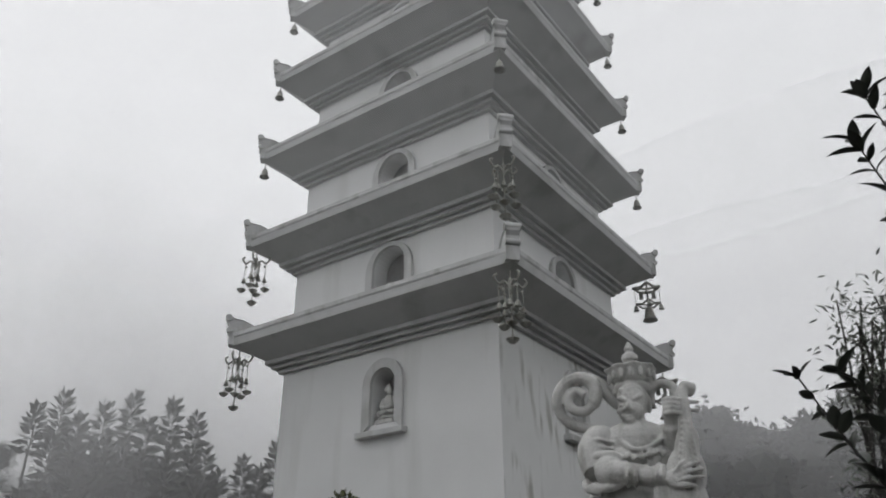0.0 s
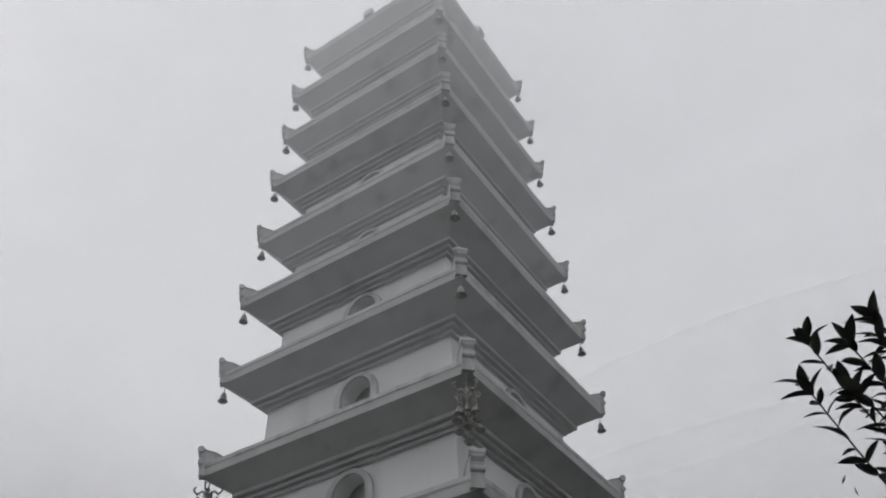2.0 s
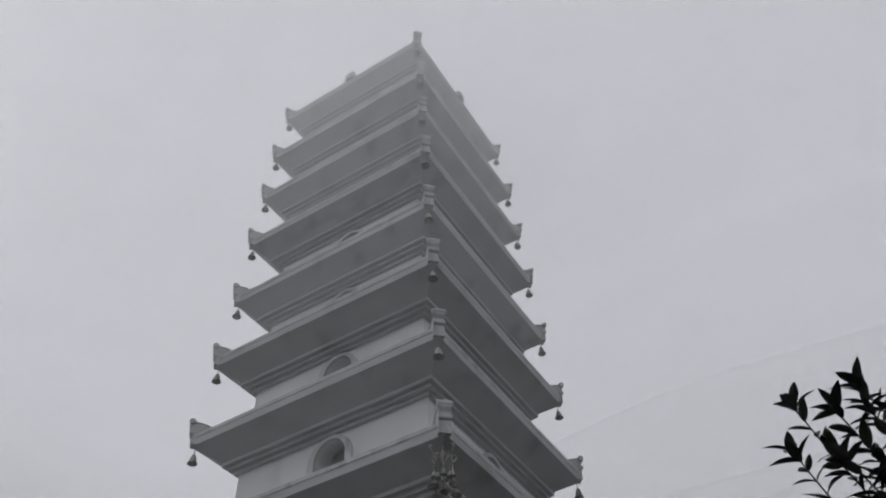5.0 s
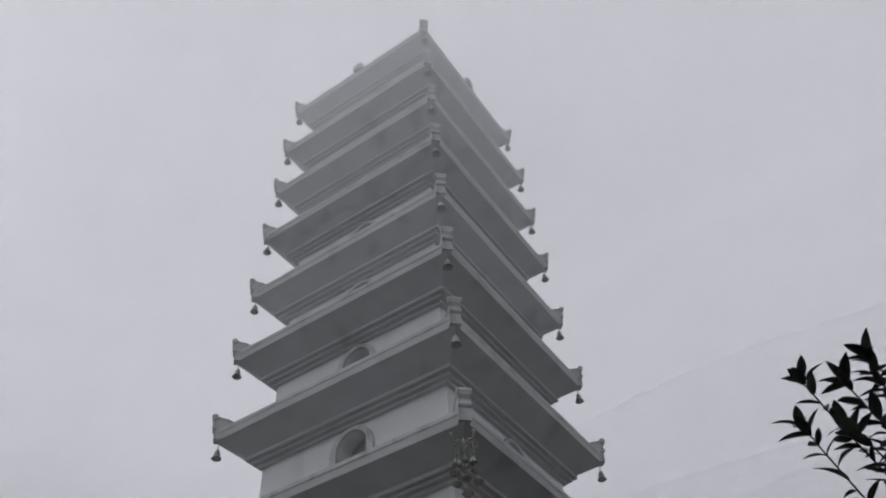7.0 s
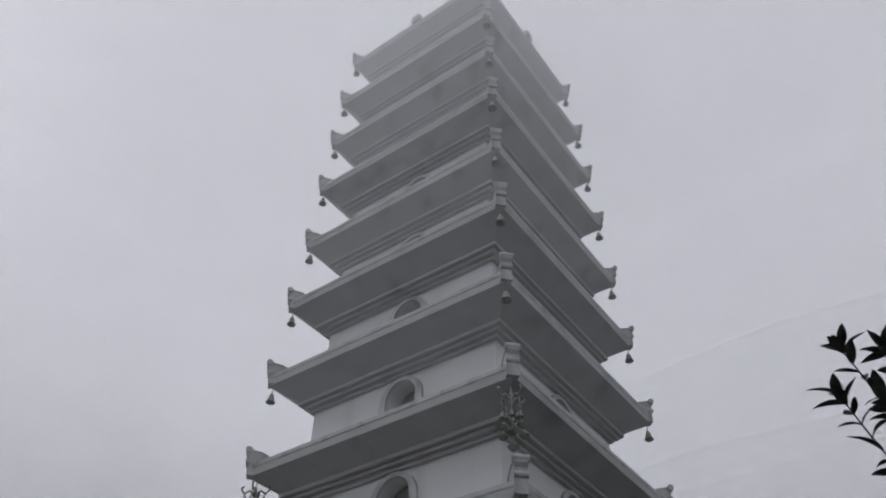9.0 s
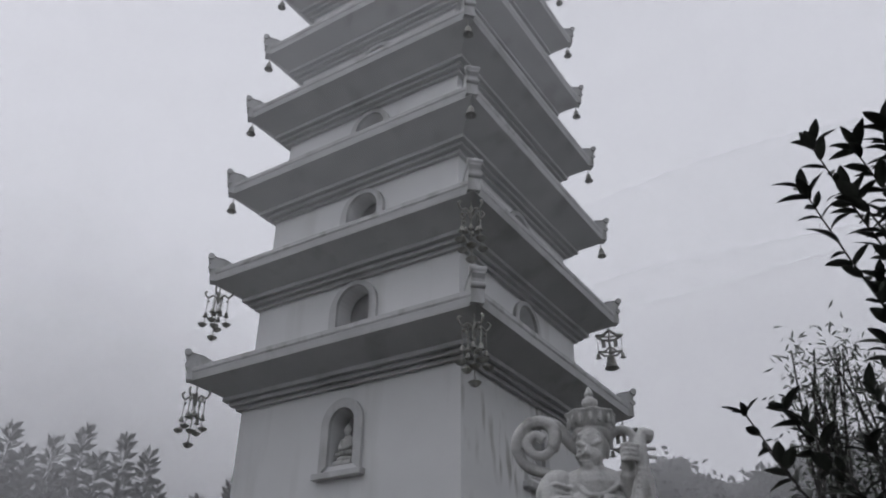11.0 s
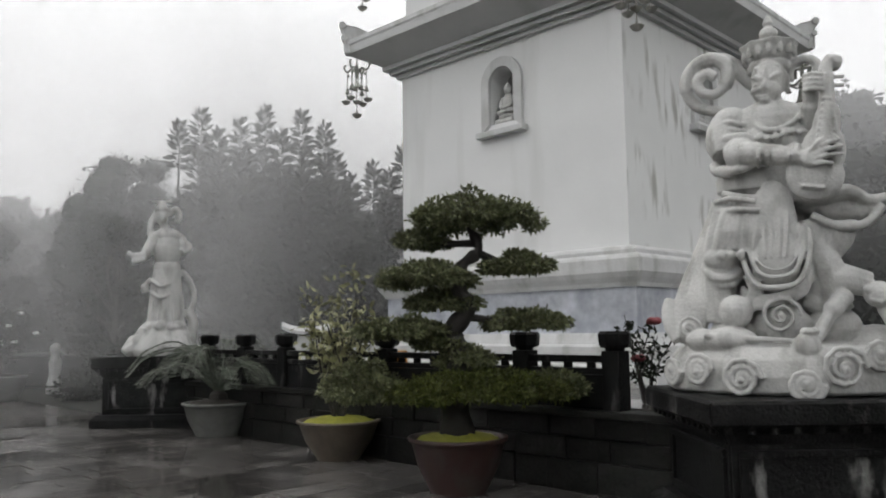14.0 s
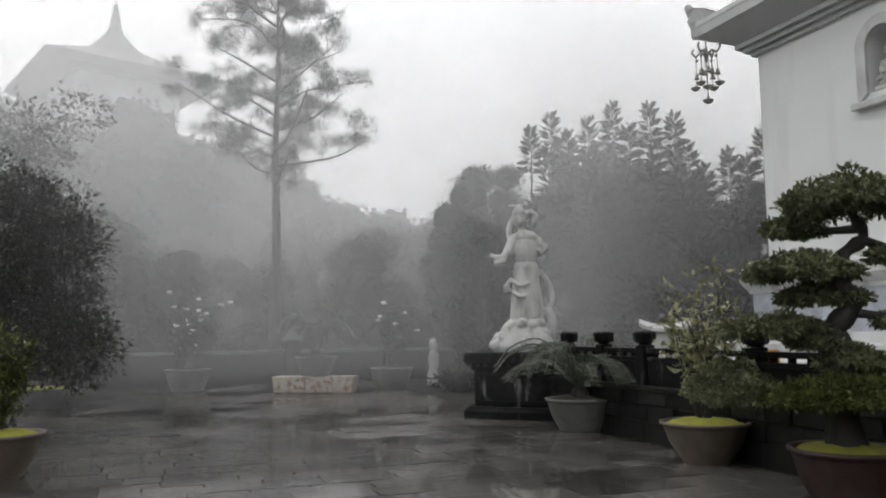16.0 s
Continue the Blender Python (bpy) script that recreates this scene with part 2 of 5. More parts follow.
def lathe(bm, profile, n=24, at=(0, 0, 0), fold=0.0, folds=0, sx=1.0, sy=1.0):
    """Turns (r, z) pairs about the upright; closes both ends."""
    rings = []
    for r, z in profile:
        ring = []
        for i in range(n):
            a = 2 * math.pi * i / n
            k = r * (1 + fold * math.sin(folds * a))
            ring.append(bm.verts.new((at[0] + k * math.cos(a) * sx, at[1] + k * math.sin(a) * sy, at[2] + z)))
        rings.append(ring)
    for a, b in zip(rings, rings[1:]):
        for i in range(n):
            bm.faces.new((a[i], a[(i + 1) % n], b[(i + 1) % n], b[i]))
    bm.faces.new(rings[0])
    bm.faces.new(rings[-1])
    return bm


def squared(bm, profile, closed=False):
    """A square ring of the profile (half width, z) about the upright axis."""
    rings = [[bm.verts.new((sx * r, sy * r, z)) for sx, sy in ((-1, -1), (1, -1), (1, 1), (-1, 1))] for r, z in profile]
    pairs = list(zip(rings, rings[1:])) + ([(rings[-1], rings[0])] if closed else [])
    for a, b in pairs:
        for i in range(4):
            bm.faces.new((a[i], a[(i + 1) % 4], b[(i + 1) % 4], b[i]))
    return bm


def tube(bm, pts, radii, n=8):
    """A tapered round bar along the points."""
    pts = [Vector(p) for p in pts]
    radii = [radii] * len(pts) if not hasattr(radii, "__len__") else radii
    rings, side = [], None
    for i, p in enumerate(pts):
        ahead = (pts[min(i + 1, len(pts) - 1)] - pts[max(i - 1, 0)]).normalized()
        if side is None or abs(side.dot(ahead)) > 0.95:
            side = ahead.orthogonal()
        side = (side - ahead * side.dot(ahead)).normalized()
        up = ahead.cross(side)
        rings.append([bm.verts.new(p + (side * math.cos(2 * math.pi * k / n) + up * math.sin(2 * math.pi * k / n)) * radii[i]) for k in range(n)])
    for a, b in zip(rings, rings[1:]):
        for k in range(n):
            bm.faces.new((a[k], a[(k + 1) % n], b[(k + 1) % n], b[k]))
    bm.faces.new(rings[0])
    bm.faces.new(rings[-1])
    return bm


def curve(pts, steps=6):
    """A smooth line through the points."""
    pts = [Vector(p) for p in pts]
    full = [2 * pts[0] - pts[1], *pts, 2 * pts[-1] - pts[-2]]
    out = []
    for a, b, c, d in zip(full, full[1:], full[2:], full[3:]):
        for i in range(steps):
            t = i / steps
            out.append(0.5 * (2 * b + (c - a) * t + (2 * a - 5 * b + 4 * c - d) * t * t + (3 * b - a - 3 * c + d) * t ** 3))
    return out + [pts[-1]]


def leaves(name, spots, ways, length, width, mat, parent=None, label="", fold=0.25, seed=1):
    """One mesh of many folded leaf blades: base points, directions, lengths and widths."""
    rng = np.random.default_rng(seed)
    n = len(spots)
    spots, ways = np.asarray(spots, float), np.asarray(ways, float)
    ways = ways / (np.linalg.norm(ways, axis=1, keepdims=True) + 1e-9)
    side = np.cross(ways, rng.normal(size=(n, 3)))
    side /= np.linalg.norm(side, axis=1, keepdims=True) + 1e-9
    up = np.cross(side, ways)
    ln, wd = (np.broadcast_to(np.asarray(v, float), (n,))[:, None] for v in (length, width))
    mid = spots + ways * ln * 0.45
    verts = np.stack([spots, mid + side * wd / 2 + up * wd * fold, spots + ways * ln, mid - side * wd / 2 + up * wd * fold], 1).reshape(-1, 3)
    me = bpy.data.meshes.new(name)
    me.vertices.add(4 * n)
    me.vertices.foreach_set("co", verts.ravel())
    idx = np.arange(4 * n).reshape(-1, 4)
    tris = np.concatenate([idx[:, [0, 1, 2]], idx[:, [0, 2, 3]]], 1).reshape(-1)
    me.loops.add(6 * n)
    me.loops.foreach_set("vertex_index", tris)
    me.polygons.add(2 * n)
    me.polygons.foreach_set("loop_start", np.arange(0, 6 * n, 3))
    me.update(calc_edges=True)
    me.materials.append(mat)
    ob = new(name, me)
    if parent is not None:
        ob.parent = parent
    if label:
        ob["label"] = label
    return ob


def cloud(rng, at, r, n, hollow=0.6):
    """n points in an uneven shell of an ellipsoid, and outward ways."""
    d = rng.normal(size=(n, 3))
    d /= np.linalg.norm(d, axis=1, keepdims=True)
    k = hollow + (1 - hollow) * rng.random((n, 1)) ** 0.6
    k *= 1 + 0.16 * np.sin(d[:, :1] * 7 + d[:, 1:2] * 5 + at[0] * 3) + 0.1 * rng.normal(size=(n, 1))
    return np.asarray(at) + d * k * np.asarray(r), d + rng.normal(size=(n, 3)) * 0.6


def thicket(name, centres, radii, mat, parent=None, seed=1):
    """One mesh of many lumpy inner masses of foliage, which close the gaps between the outer leaves."""
    rng = np.random.default_rng(seed)
    bm = bmesh.new()
    bmesh.ops.create_icosphere(bm, subdivisions=2, radius=1)
    unit = np.array([v.co[:] for v in bm.verts])
    tri = np.array([[v.index for v in f.verts] for f in bm.faces])
    bm.free()
    verts, faces = [], []
    for i, (c, r) in enumerate(zip(centres, radii)):
        k = 1 + 0.14 * rng.normal(size=(len(unit), 1))
        verts.append(np.asarray(c) + unit * k * np.asarray(r))
        faces.append(tri + i * len(unit))
    me = bpy.data.meshes.new(name)
    me.from_pydata(np.concatenate(verts).tolist(), [], np.concatenate(faces).tolist())
    me.materials.append(mat)
    ob = new(name, me)
    if parent is not None:
        ob.parent = parent
    return ob


# ---- ground, woods and mist ----
def slope(r):
    """Height of the ground at r metres from the pagoda: level, then a wooded rise."""
    k = min(1.0, max(0.0, (r - 30) / 26))
    return -0.06 + 5.0 * k * k * (3 - 2 * k)


def build_ground():
    bm = bmesh.new()
    rings = [[bm.verts.new((r * math.cos(2 * math.pi * i / 72), r * math.sin(2 * math.pi * i / 72), slope(r))) for i in range(72)] for r in (1, 20, 28, 32, 36, 40, 45, 50, 56, 62, 80, 200, 1600)]
    for a, b in zip(rings, rings[1:]):
        for i in range(72):
            bm.faces.new((a[i], a[(i + 1) % 72], b[(i + 1) % 72], b[i]))
    bm.faces.new(rings[0])
    tagged(part("ground", bm, EARTH), "dark damp earth and grass under the trees", "ground", kind="structure")
    bm = bmesh.new()
    box(bm, (32, 20.35, 0.3), (-1, -16.825, -0.15))
    return tagged(part("pavement", bm, GROUT), "wet dark slate paved courtyard with puddles", "pavement", kind="structure")



def veil_material(density, low, high, reach, rise=(0.0, 0.0, 1.0, 1.0), south=1.0, north=1.0):
    """Thin drifting mist: lets most light by and scatters the rest to both sides."""
    m = bpy.data.materials.new("mist_veil")
    m.use_nodes = True
    n, l = m.node_tree.nodes, m.node_tree.links
    n.remove(n["Principled BSDF"])
    co, xyz, far = n.new("ShaderNodeTexCoord"), n.new("ShaderNodeSeparateXYZ"), n.new("ShaderNodeVectorMath")
    far.operation = "LENGTH"
    l.new(co.outputs["Object"], xyz.inputs[0])
    l.new(co.outputs["Object"], far.inputs[0])
    noise = n.new("ShaderNodeTexNoise")
    noise.inputs["Scale"].default_value, noise.inputs["Detail"].default_value = 0.13, 3
    l.new(co.outputs["Object"], noise.inputs["Vector"])
    amount = None
    for src, a, b, c, d in ((noise.outputs["Fac"], 0.1, 0.9, 0.8 * density, 1.2 * density), (xyz.outputs["Z"], low, low + 1.2, 0, 1),
                            (xyz.outputs["Z"], rise[0], rise[1] + 0.01, rise[2], rise[3]), (xyz.outputs["Y"], -7.6, -4.2, south, north),
                            (xyz.outputs["Z"], high * 0.3, high, 1, 0), (far.outputs["Value"], reach * 0.35, reach, 1, 0)):
        r = n.new("ShaderNodeMapRange")
        r.interpolation_type = "SMOOTHSTEP"
        for key, value in (("From Min", a), ("From Max", b), ("To Min", c), ("To Max", d)):
            r.inputs[key].default_value = value
        l.new(src, r.inputs["Value"])
        if amount is None:
            amount = r.outputs[0]
        else:
            x = n.new("ShaderNodeMath")
            x.operation = "MULTIPLY"
            l.new(amount, x.inputs[0])
            l.new(r.outputs[0], x.inputs[1])
            amount = x.outputs[0]
    clear, front, back = n.new("ShaderNodeBsdfTransparent"), n.new("ShaderNodeBsdfDiffuse"), n.new("ShaderNodeBsdfTranslucent")
    both, mix = n.new("ShaderNodeMixShader"), n.new("ShaderNodeMixShader")
    for x in (front, back):
        x.inputs["Color"].default_value = (0.96, 0.965, 0.97, 1)
    l.new(front.outputs[0], both.inputs[1])
    l.new(back.outputs[0], both.inputs[2])
    l.new(amount, mix.inputs[0])
    l.new(clear.outputs[0], mix.inputs[1])
    l.new(both.outputs[0], mix.inputs[2])
    l.new(mix.outputs[0], n["Material Output"].inputs["Surface"])
    return m


def build_mist():
    """Banks of mist as waving veils: upright ones over the slopes, level ones round the upper tiers."""
    label = "grey mist drifting over the courtyard and woods"
    for x0, density in WEST_MIST:
        pts = [(x0 + 2.6 * (0.5 - 0.5 * math.tanh((y + 5.0) / 2.2)) + 0.5 * math.sin(y * 0.31 + x0), y) for y in np.arange(-64, 64.1, 0.8)]
        top = 15.0 if x0 > -20 else 30.0
        near = x0 > -14
        veil(pts, top, veil_material(density, -0.1, top - 0.5, 90, (0.0, 7.0, 0.75, 0.9), 0.3 if x0 > -8 else 1.1 if near else 1.0, 2.1 if near else 1.0), label)
    for y0, density in NORTH_MIST:
        pts = [(x, y0 + 0.5 * math.sin(x * 0.29 + y0)) for x in np.arange(-60, 64.1, 0.8)]
        veil(pts, 22.0, veil_material(density, -0.1, 40, 90, (0.0, 11.0, 0.15, 1.2)), label)
    for z0, density in CLOUD_MIST:
        bm = bmesh.new()
        bmesh.ops.create_grid(bm, x_segments=48, y_segments=48, size=68)
        for v in bm.verts:
            v.co.z = z0 + 0.12 * math.sin(v.co.x * 0.21 + z0) + 0.12 * math.sin(v.co.y * 0.27)
        tagged(part("mist", bm, veil_material(density, -0.1, 400, 68)), label, "mist", kind="stuff")


def veil(pts, top, m, label):
    bm = bmesh.new()
    rows = [[bm.verts.new((x, y, z)) for x, y in pts] for z in (-0.05, 1.5, 4, 8, top)]
    for a, b in zip(rows, rows[1:]):
        for i in range(len(pts) - 1):
            bm.faces.new((a[i], a[i + 1], b[i + 1], b[i]))
    tagged(part("mist", bm, m), label, "mist", kind="stuff")


# where each bank stands, and how much light it holds back
WEST_MIST = [(-5.6, 0.09), (-6.4, 0.09), (-7.2, 0.08), (-8.6, 0.08), (-10.0, 0.08), (-12.0, 0.08), (-13.5, 0.08), (-17.0, 0.12), (-22.0, 0.15), (-25.0, 0.15), (-28.0, 0.16), (-30.5, 0.16), (-33.0, 0.16), (-35.5, 0.16)]
NORTH_MIST = [(8.5, 0.04), (16.0, 0.11), (24.0, 0.15), (27.0, 0.15)]
CLOUD_MIST = [(9.85, 0.05), (14.4, 0.09), (18.8, 0.13), (21.0, 0.09), (23.1, 0.17)]
scene.cycles.transparent_max_bounces = 32
pavement = build_ground()
build_mist()


def build_woods():
    """Hillside woods all round, their crest rising and falling."""
    rng = np.random.default_rng(5)
    spots, ways, cores, sizes = [], [], [], []
    for i in range(520):
        a = rng.random() * 2 * math.pi
        d = 35 + 24 * rng.random()
        x, y = 4 + d * math.cos(a), -6 + d * math.sin(a)
        if (x + 43) ** 2 + (y + 16) ** 2 < 40:
            continue
        east = 0.5 + 0.5 * math.sin(a + 0.1)
        foot = slope(math.hypot(x, y))
        hill = 7.0 * math.exp(-((math.degrees(math.atan2(-13.2 - y, 9.0 - x)) - 5.0) / 13.0) ** 2)
        top = hill + 3.8 + 8.0 * east ** 3 + (d - 35) * 0.12 + 0.9 * rng.normal() + foot * 0.5
        r = 2.0 + 1.5 * rng.random()
        for z in np.arange(foot, max(foot + 1.0, top), 1.9):
            k = 1.0 - 0.35 * (z - foot) / max(1.0, top - foot)
            c = (x + rng.normal() * 0.4, y + rng.normal() * 0.4, z)
            p, w = cloud(rng, c, (r * k, r * k, 1.5), 240, 0.5)
            spots.append(p), ways.append(w)
            cores.append(c), sizes.append((r * k * 0.86, r * k * 0.86, 1.35))
    spots, ways = np.concatenate(spots), np.concatenate(ways)
    ob = leaves("far_woods", spots, ways, 0.3 + 0.3 * rng.random(len(spots)), 0.3, LEAF_FAR)
    tagged(ob, "dark hazy woods on the slopes round the courtyard", "woods", kind="stuff")
    tagged(thicket("inner_foliage", cores, sizes, LEAF_FAR, ob), kind="stuff")


build_woods()


# ---- the pagoda ----
LEVELS = [  # eave half width, height of the eave's lower edge, wall half width, wall top
    (3.40, 7.23, 2.58, 6.70), (3.32, 9.50, 2.52, 8.94), (3.27, 11.79, 2.46, 11.18), (3.17, 14.06, 2.39, 13.42), (3.05, 16.20, 2.32, 15.56),
    (2.99, 18.47, 2.26, 17.82), (2.91, 20.60, 2.21, 19.98), (2.85, 22.74, 2.16, 22.12), (2.71, 25.05, 2.10, 24.42)]
FASCIA = 0.3


SHIFT = 0.1  # the openings stand a little off the middle of each side


def arch(w, z0, z1, n=14):
    """An arched outline (x, z), round at the top, from the lower left round to the lower right."""
    r = w / 2
    return [(SHIFT - r, z0)] + [(SHIFT - r * math.cos(math.pi * i / n), z1 - r + r * math.sin(math.pi * i / n)) for i in range(n + 1)] + [(SHIFT + r, z0)]


def faced(bm, w, side):
    """Turns what was drawn on the south face (y = -w) to another side."""
    bmesh.ops.rotate(bm, verts=bm.verts, cent=(0, 0, 0), matrix=Matrix.Rotation(math.pi / 2 * side, 3, "Z"))
    return bm


def wall_with_arch(w, z0, z1, opening, depth, side):
    """One side of a storey, with an arched recess through its face."""
    bm = bmesh.new()
    outer = [bm.verts.new((x, -w, z)) for x, z in ((-w, z0), (w, z0), (w, z1), (-w, z1))]
    hole = [bm.verts.new((x, -w, z)) for x, z in opening]
    edges = [bm.edges.new((a, b)) for loop in (outer, hole) for a, b in zip(loop, loop[1:] + loop[:1])]
    bmesh.ops.triangle_fill(bm, edges=edges, use_beauty=True)
    back = [bm.verts.new((x, -w + depth, z)) for x, z in opening]
    for i in range(len(hole)):
        j = (i + 1) % len(hole)
        bm.faces.new((hole[i], hole[j], back[j], back[i]))
    bm.faces.new(back)
    return faced(bm, w, side)


def arch_frame(w, inner, outer, proud, side):
    bm = bmesh.new()
    rows = [[bm.verts.new((x, y, z)) for x, z in line] for line, y in ((inner, -w), (inner, -w - proud), (outer, -w - proud), (outer, -w + 0.02))]
    for a, b in zip(rows, rows[1:]):
        for i in range(len(inner) - 1):
            bm.faces.new((a[i], a[i + 1], b[i + 1], b[i]))
    for k in (0, -1):
        bm.faces.new([r[k] for r in rows])
    return faced(bm, w, side)


def corner_horn():
    """An upturned scroll that rides the hip at an eave's corner: outward is +x, its foot at the fascia's top."""
    bm = bmesh.new()
    line = [(-0.95, 0.0), (-0.7, 0.05), (-0.45, 0.17), (-0.25, 0.27), (-0.08, 0.30), (0.06, 0.36), (0.12, 0.31), (0.11, 0.22), (0.05, 0.15), (0.03, 0.0), (0.02, -0.30), (-0.3, -0.28), (-0.6, -0.2)]
    sides = []
    for y, k in ((-0.09, 0.0), (-0.115, 1.0), (0.115, 1.0), (0.09, 0.0)):
        mid = Vector((-0.35, 0, 0.02))
        sides.append([bm.verts.new((mid.x + (x - mid.x) * (0.93 + 0.07 * k), y, mid.z + (z - mid.z) * (0.93 + 0.07 * k))) for x, z in line])
    for a, b in zip(sides, sides[1:]):
        for i in range(len(line)):
            j = (i + 1) % len(line)
            bm.faces.new((a[i], a[j], b[j], b[i]))
    bm.faces.new(sides[0])
    bm.faces.new(sides[-1])
    tube(bm, [(0.06, -0.14, 0.31), (0.06, 0.14, 0.31)], 0.075, 12)
    tube(bm, [(0.03, -0.125, 0.03), (0.03, 0.125, 0.03)], 0.06, 12)
    return bm


def build_pagoda():
    tower = thing("pagoda", "nine-tiered square white plaster pagoda with wide stained eaves", "pagoda", (0, 0, 0.78))
    down = Matrix.Translation((0, 0, -0.78))

    def add(name, bm, mat, parent=tower, label="", smooth=False):
        ob = part(name, bm, mat, parent, label, smooth)
        if parent is tower:
            ob.matrix_local = down
        return ob

    # stepped marble foot
    add("base_step", squared(bmesh.new(), [(0, 0.78), (3.5, 0.78), (3.5, 1.02), (3.46, 1.05), (3.3, 1.05), (3.3, 1.3), (3.27, 1.33), (3.05, 1.33), (3.0, 1.5), (2.6, 1.5)]), TRIM, label="white stepped stone footing")
    add("marble_band", squared(bmesh.new(), [(2.6, 1.48), (2.80, 1.48), (2.80, 2.2), (2.6, 2.2)]), MARBLE, label="grey veined polished marble band")
    add("plinth_moulding", squared(bmesh.new(), [(2.7, 2.2), (2.84, 2.2), (2.86, 2.26), (2.92, 2.34), (2.96, 2.42), (2.96, 2.62), (2.93, 2.66), (2.86, 2.7), (2.86, 2.76), (2.82, 2.8), (2.66, 2.84), (2.5, 2.86)]), TRIM, label="weathered white moulded plinth")
    horn_me = None
    for k, (a, z, w, top) in enumerate(LEVELS):
        z0 = 2.8 if k == 0 else LEVELS[k - 1][1] + 0.3
        if k == 0:
            opening, outer, sill = arch(0.58, 5.27, 6.3), arch(0.94, 5.12, 6.48), 5.04
        else:
            s = w / 2.52
            opening = arch(0.82 * s, z0 + 0.12, top - 0.1)
            outer = arch(1.16 * s, z0 + 0.1, top - 0.005)
            sill = None
        for side in range(4):
            wall = add("wall", wall_with_arch(w, z0, top + 0.1, opening, 0.4 if k else 0.42, side), STREAKED if k == 0 and side == 1 else PLASTER)
            # proud arched surround
            part("arch_frame", arch_frame(w, opening, outer, 0.07, side), TRIM, wall)
            # a grey sheet over the recess's back wall paints the shade there
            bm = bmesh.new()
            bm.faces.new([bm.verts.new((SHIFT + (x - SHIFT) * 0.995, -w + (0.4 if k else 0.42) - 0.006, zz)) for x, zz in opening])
            part("recess_shade_sheet", faced(bm, w, side), RECESS, wall)
            if sill:
                bm = bmesh.new()
                box(bm, (1.1, 0.2, 0.11), (SHIFT, -w - 0.06, sill + 0.045), bevel=0.015)
                part("sill", faced(bm, w, side), TRIM, wall)
        # three stepped mouldings under the eave
        c = top
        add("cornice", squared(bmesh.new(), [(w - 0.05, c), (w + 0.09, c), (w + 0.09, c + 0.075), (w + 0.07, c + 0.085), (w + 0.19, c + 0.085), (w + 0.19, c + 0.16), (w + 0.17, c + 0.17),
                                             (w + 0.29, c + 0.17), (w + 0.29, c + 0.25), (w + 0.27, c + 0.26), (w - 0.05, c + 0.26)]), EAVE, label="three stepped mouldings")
        roof = add("roof", squared(bmesh.new(), [(w - 0.1, c + 0.25), (w + 0.27, c + 0.255), (a, z), (a, z + FASCIA - 0.03), (a - 0.03, z + FASCIA), (a - 0.12, z + FASCIA), (w - 0.2, z + 0.62), (w - 0.3, z + 0.62)] + ([(0.4, z + 0.9), (0.0, z + 0.95)] if k == 8 else [])), EAVE, label="weathered plaster eave, greyed for the shade beneath, with a pale fascia")
        # a drip line under the fascia
        bm = squared(bmesh.new(), [(a - 0.06, z + 0.05), (a + 0.018, z + FASCIA - 0.10), (a + 0.018, z + FASCIA - 0.02), (a - 0.06, z + FASCIA - 0.02)], True)
        part("fascia_trim", bm, TRIM, roof)
        s = a / 3.4
        for i, (sx, sy) in enumerate(((-1, -1), (1, -1), (1, 1), (-1, 1))):
            turn = math.degrees(math.atan2(sy, sx))
            m = pose(sx * (a + 0.0), sy * (a + 0.0), z + FASCIA, 0, 0, turn) @ Matrix.Diagonal((0.95, 1, 0.95, 1))
            if horn_me is None:
                ob = part("corner_scroll", corner_horn(), TRIM, roof)
                horn_me = ob.data
                ob.matrix_local = m
            else:
                shared("corner_scroll", horn_me, roof, m)
        if k == 8:
            for side in range(4):
                bm = bmesh.new()
                box(bm, (0.34, 0.2, 0.3), (0, -a, z + FASCIA + 0.12), bevel=0.03)
                ball(bm, (-0.08, -a, z + FASCIA + 0.28), 0.09)
                ball(bm, (0.08, -a, z + FASCIA + 0.28), 0.09)
                part("ridge_ornament", faced(bm, a, side), TRIM, roof)
    return tower


pagoda = build_pagoda()


def build_seated_figure():
    bm = bmesh.new()
    box(bm, (0.42, 0.26, 0.08), (0, 0, 0.04), bevel=0.02)
    lathe(bm, [(0.16, 0.08), (0.2, 0.11), (0.19, 0.14), (0.15, 0.16)], 18, sy=0.65)
    ball(bm, (0, 0, 0.23), (0.19, 0.12, 0.07))
    ball(bm, (-0.13, -0.05, 0.21), (0.09, 0.07, 0.05))
    ball(bm, (0.13, -0.05, 0.21), (0.09, 0.07, 0.05))
    ball(bm, (0, 0.02, 0.4), (0.115, 0.085, 0.17))
    for s in (-1, 1):
        tube(bm, curve([(s * 0.11, 0.02, 0.5), (s * 0.15, 0.0, 0.38), (s * 0.07, -0.08, 0.29), (0, -0.1, 0.28)], 4), 0.04, 8)
    ball(bm, (0, 0, 0.64), (0.07, 0.075, 0.09))
    ball(bm, (0, 0.01, 0.73), (0.035, 0.035, 0.035))
    return bm


first = None
for side in range(4):
    m = pose(0, 0, 0, 0, 0, 90 * side) @ pose(SHIFT, -2.58 + 0.13, 5.275)
    if first is None:
        first = tagged(part("niche_statue", build_seated_figure(), STATUE, smooth=True), "small pale seated stone figure in an arched wall niche", "statue", "figures in the pagoda niches")
        first.matrix_world = m
    else:
        copy_thing(first, m)


# ---- bells and hanging wind chimes ----
def bell_profile(s):
    return [(0.005, 0.0), (0.03 * s, -0.0), (0.055 * s, -0.03 * s), (0.07 * s, -0.1 * s), (0.085 * s, -0.17 * s), (0.115 * s, -0.22 * s), (0.1 * s, -0.222 * s), (0.06 * s, -0.15 * s), (0.005, -0.1 * s)]


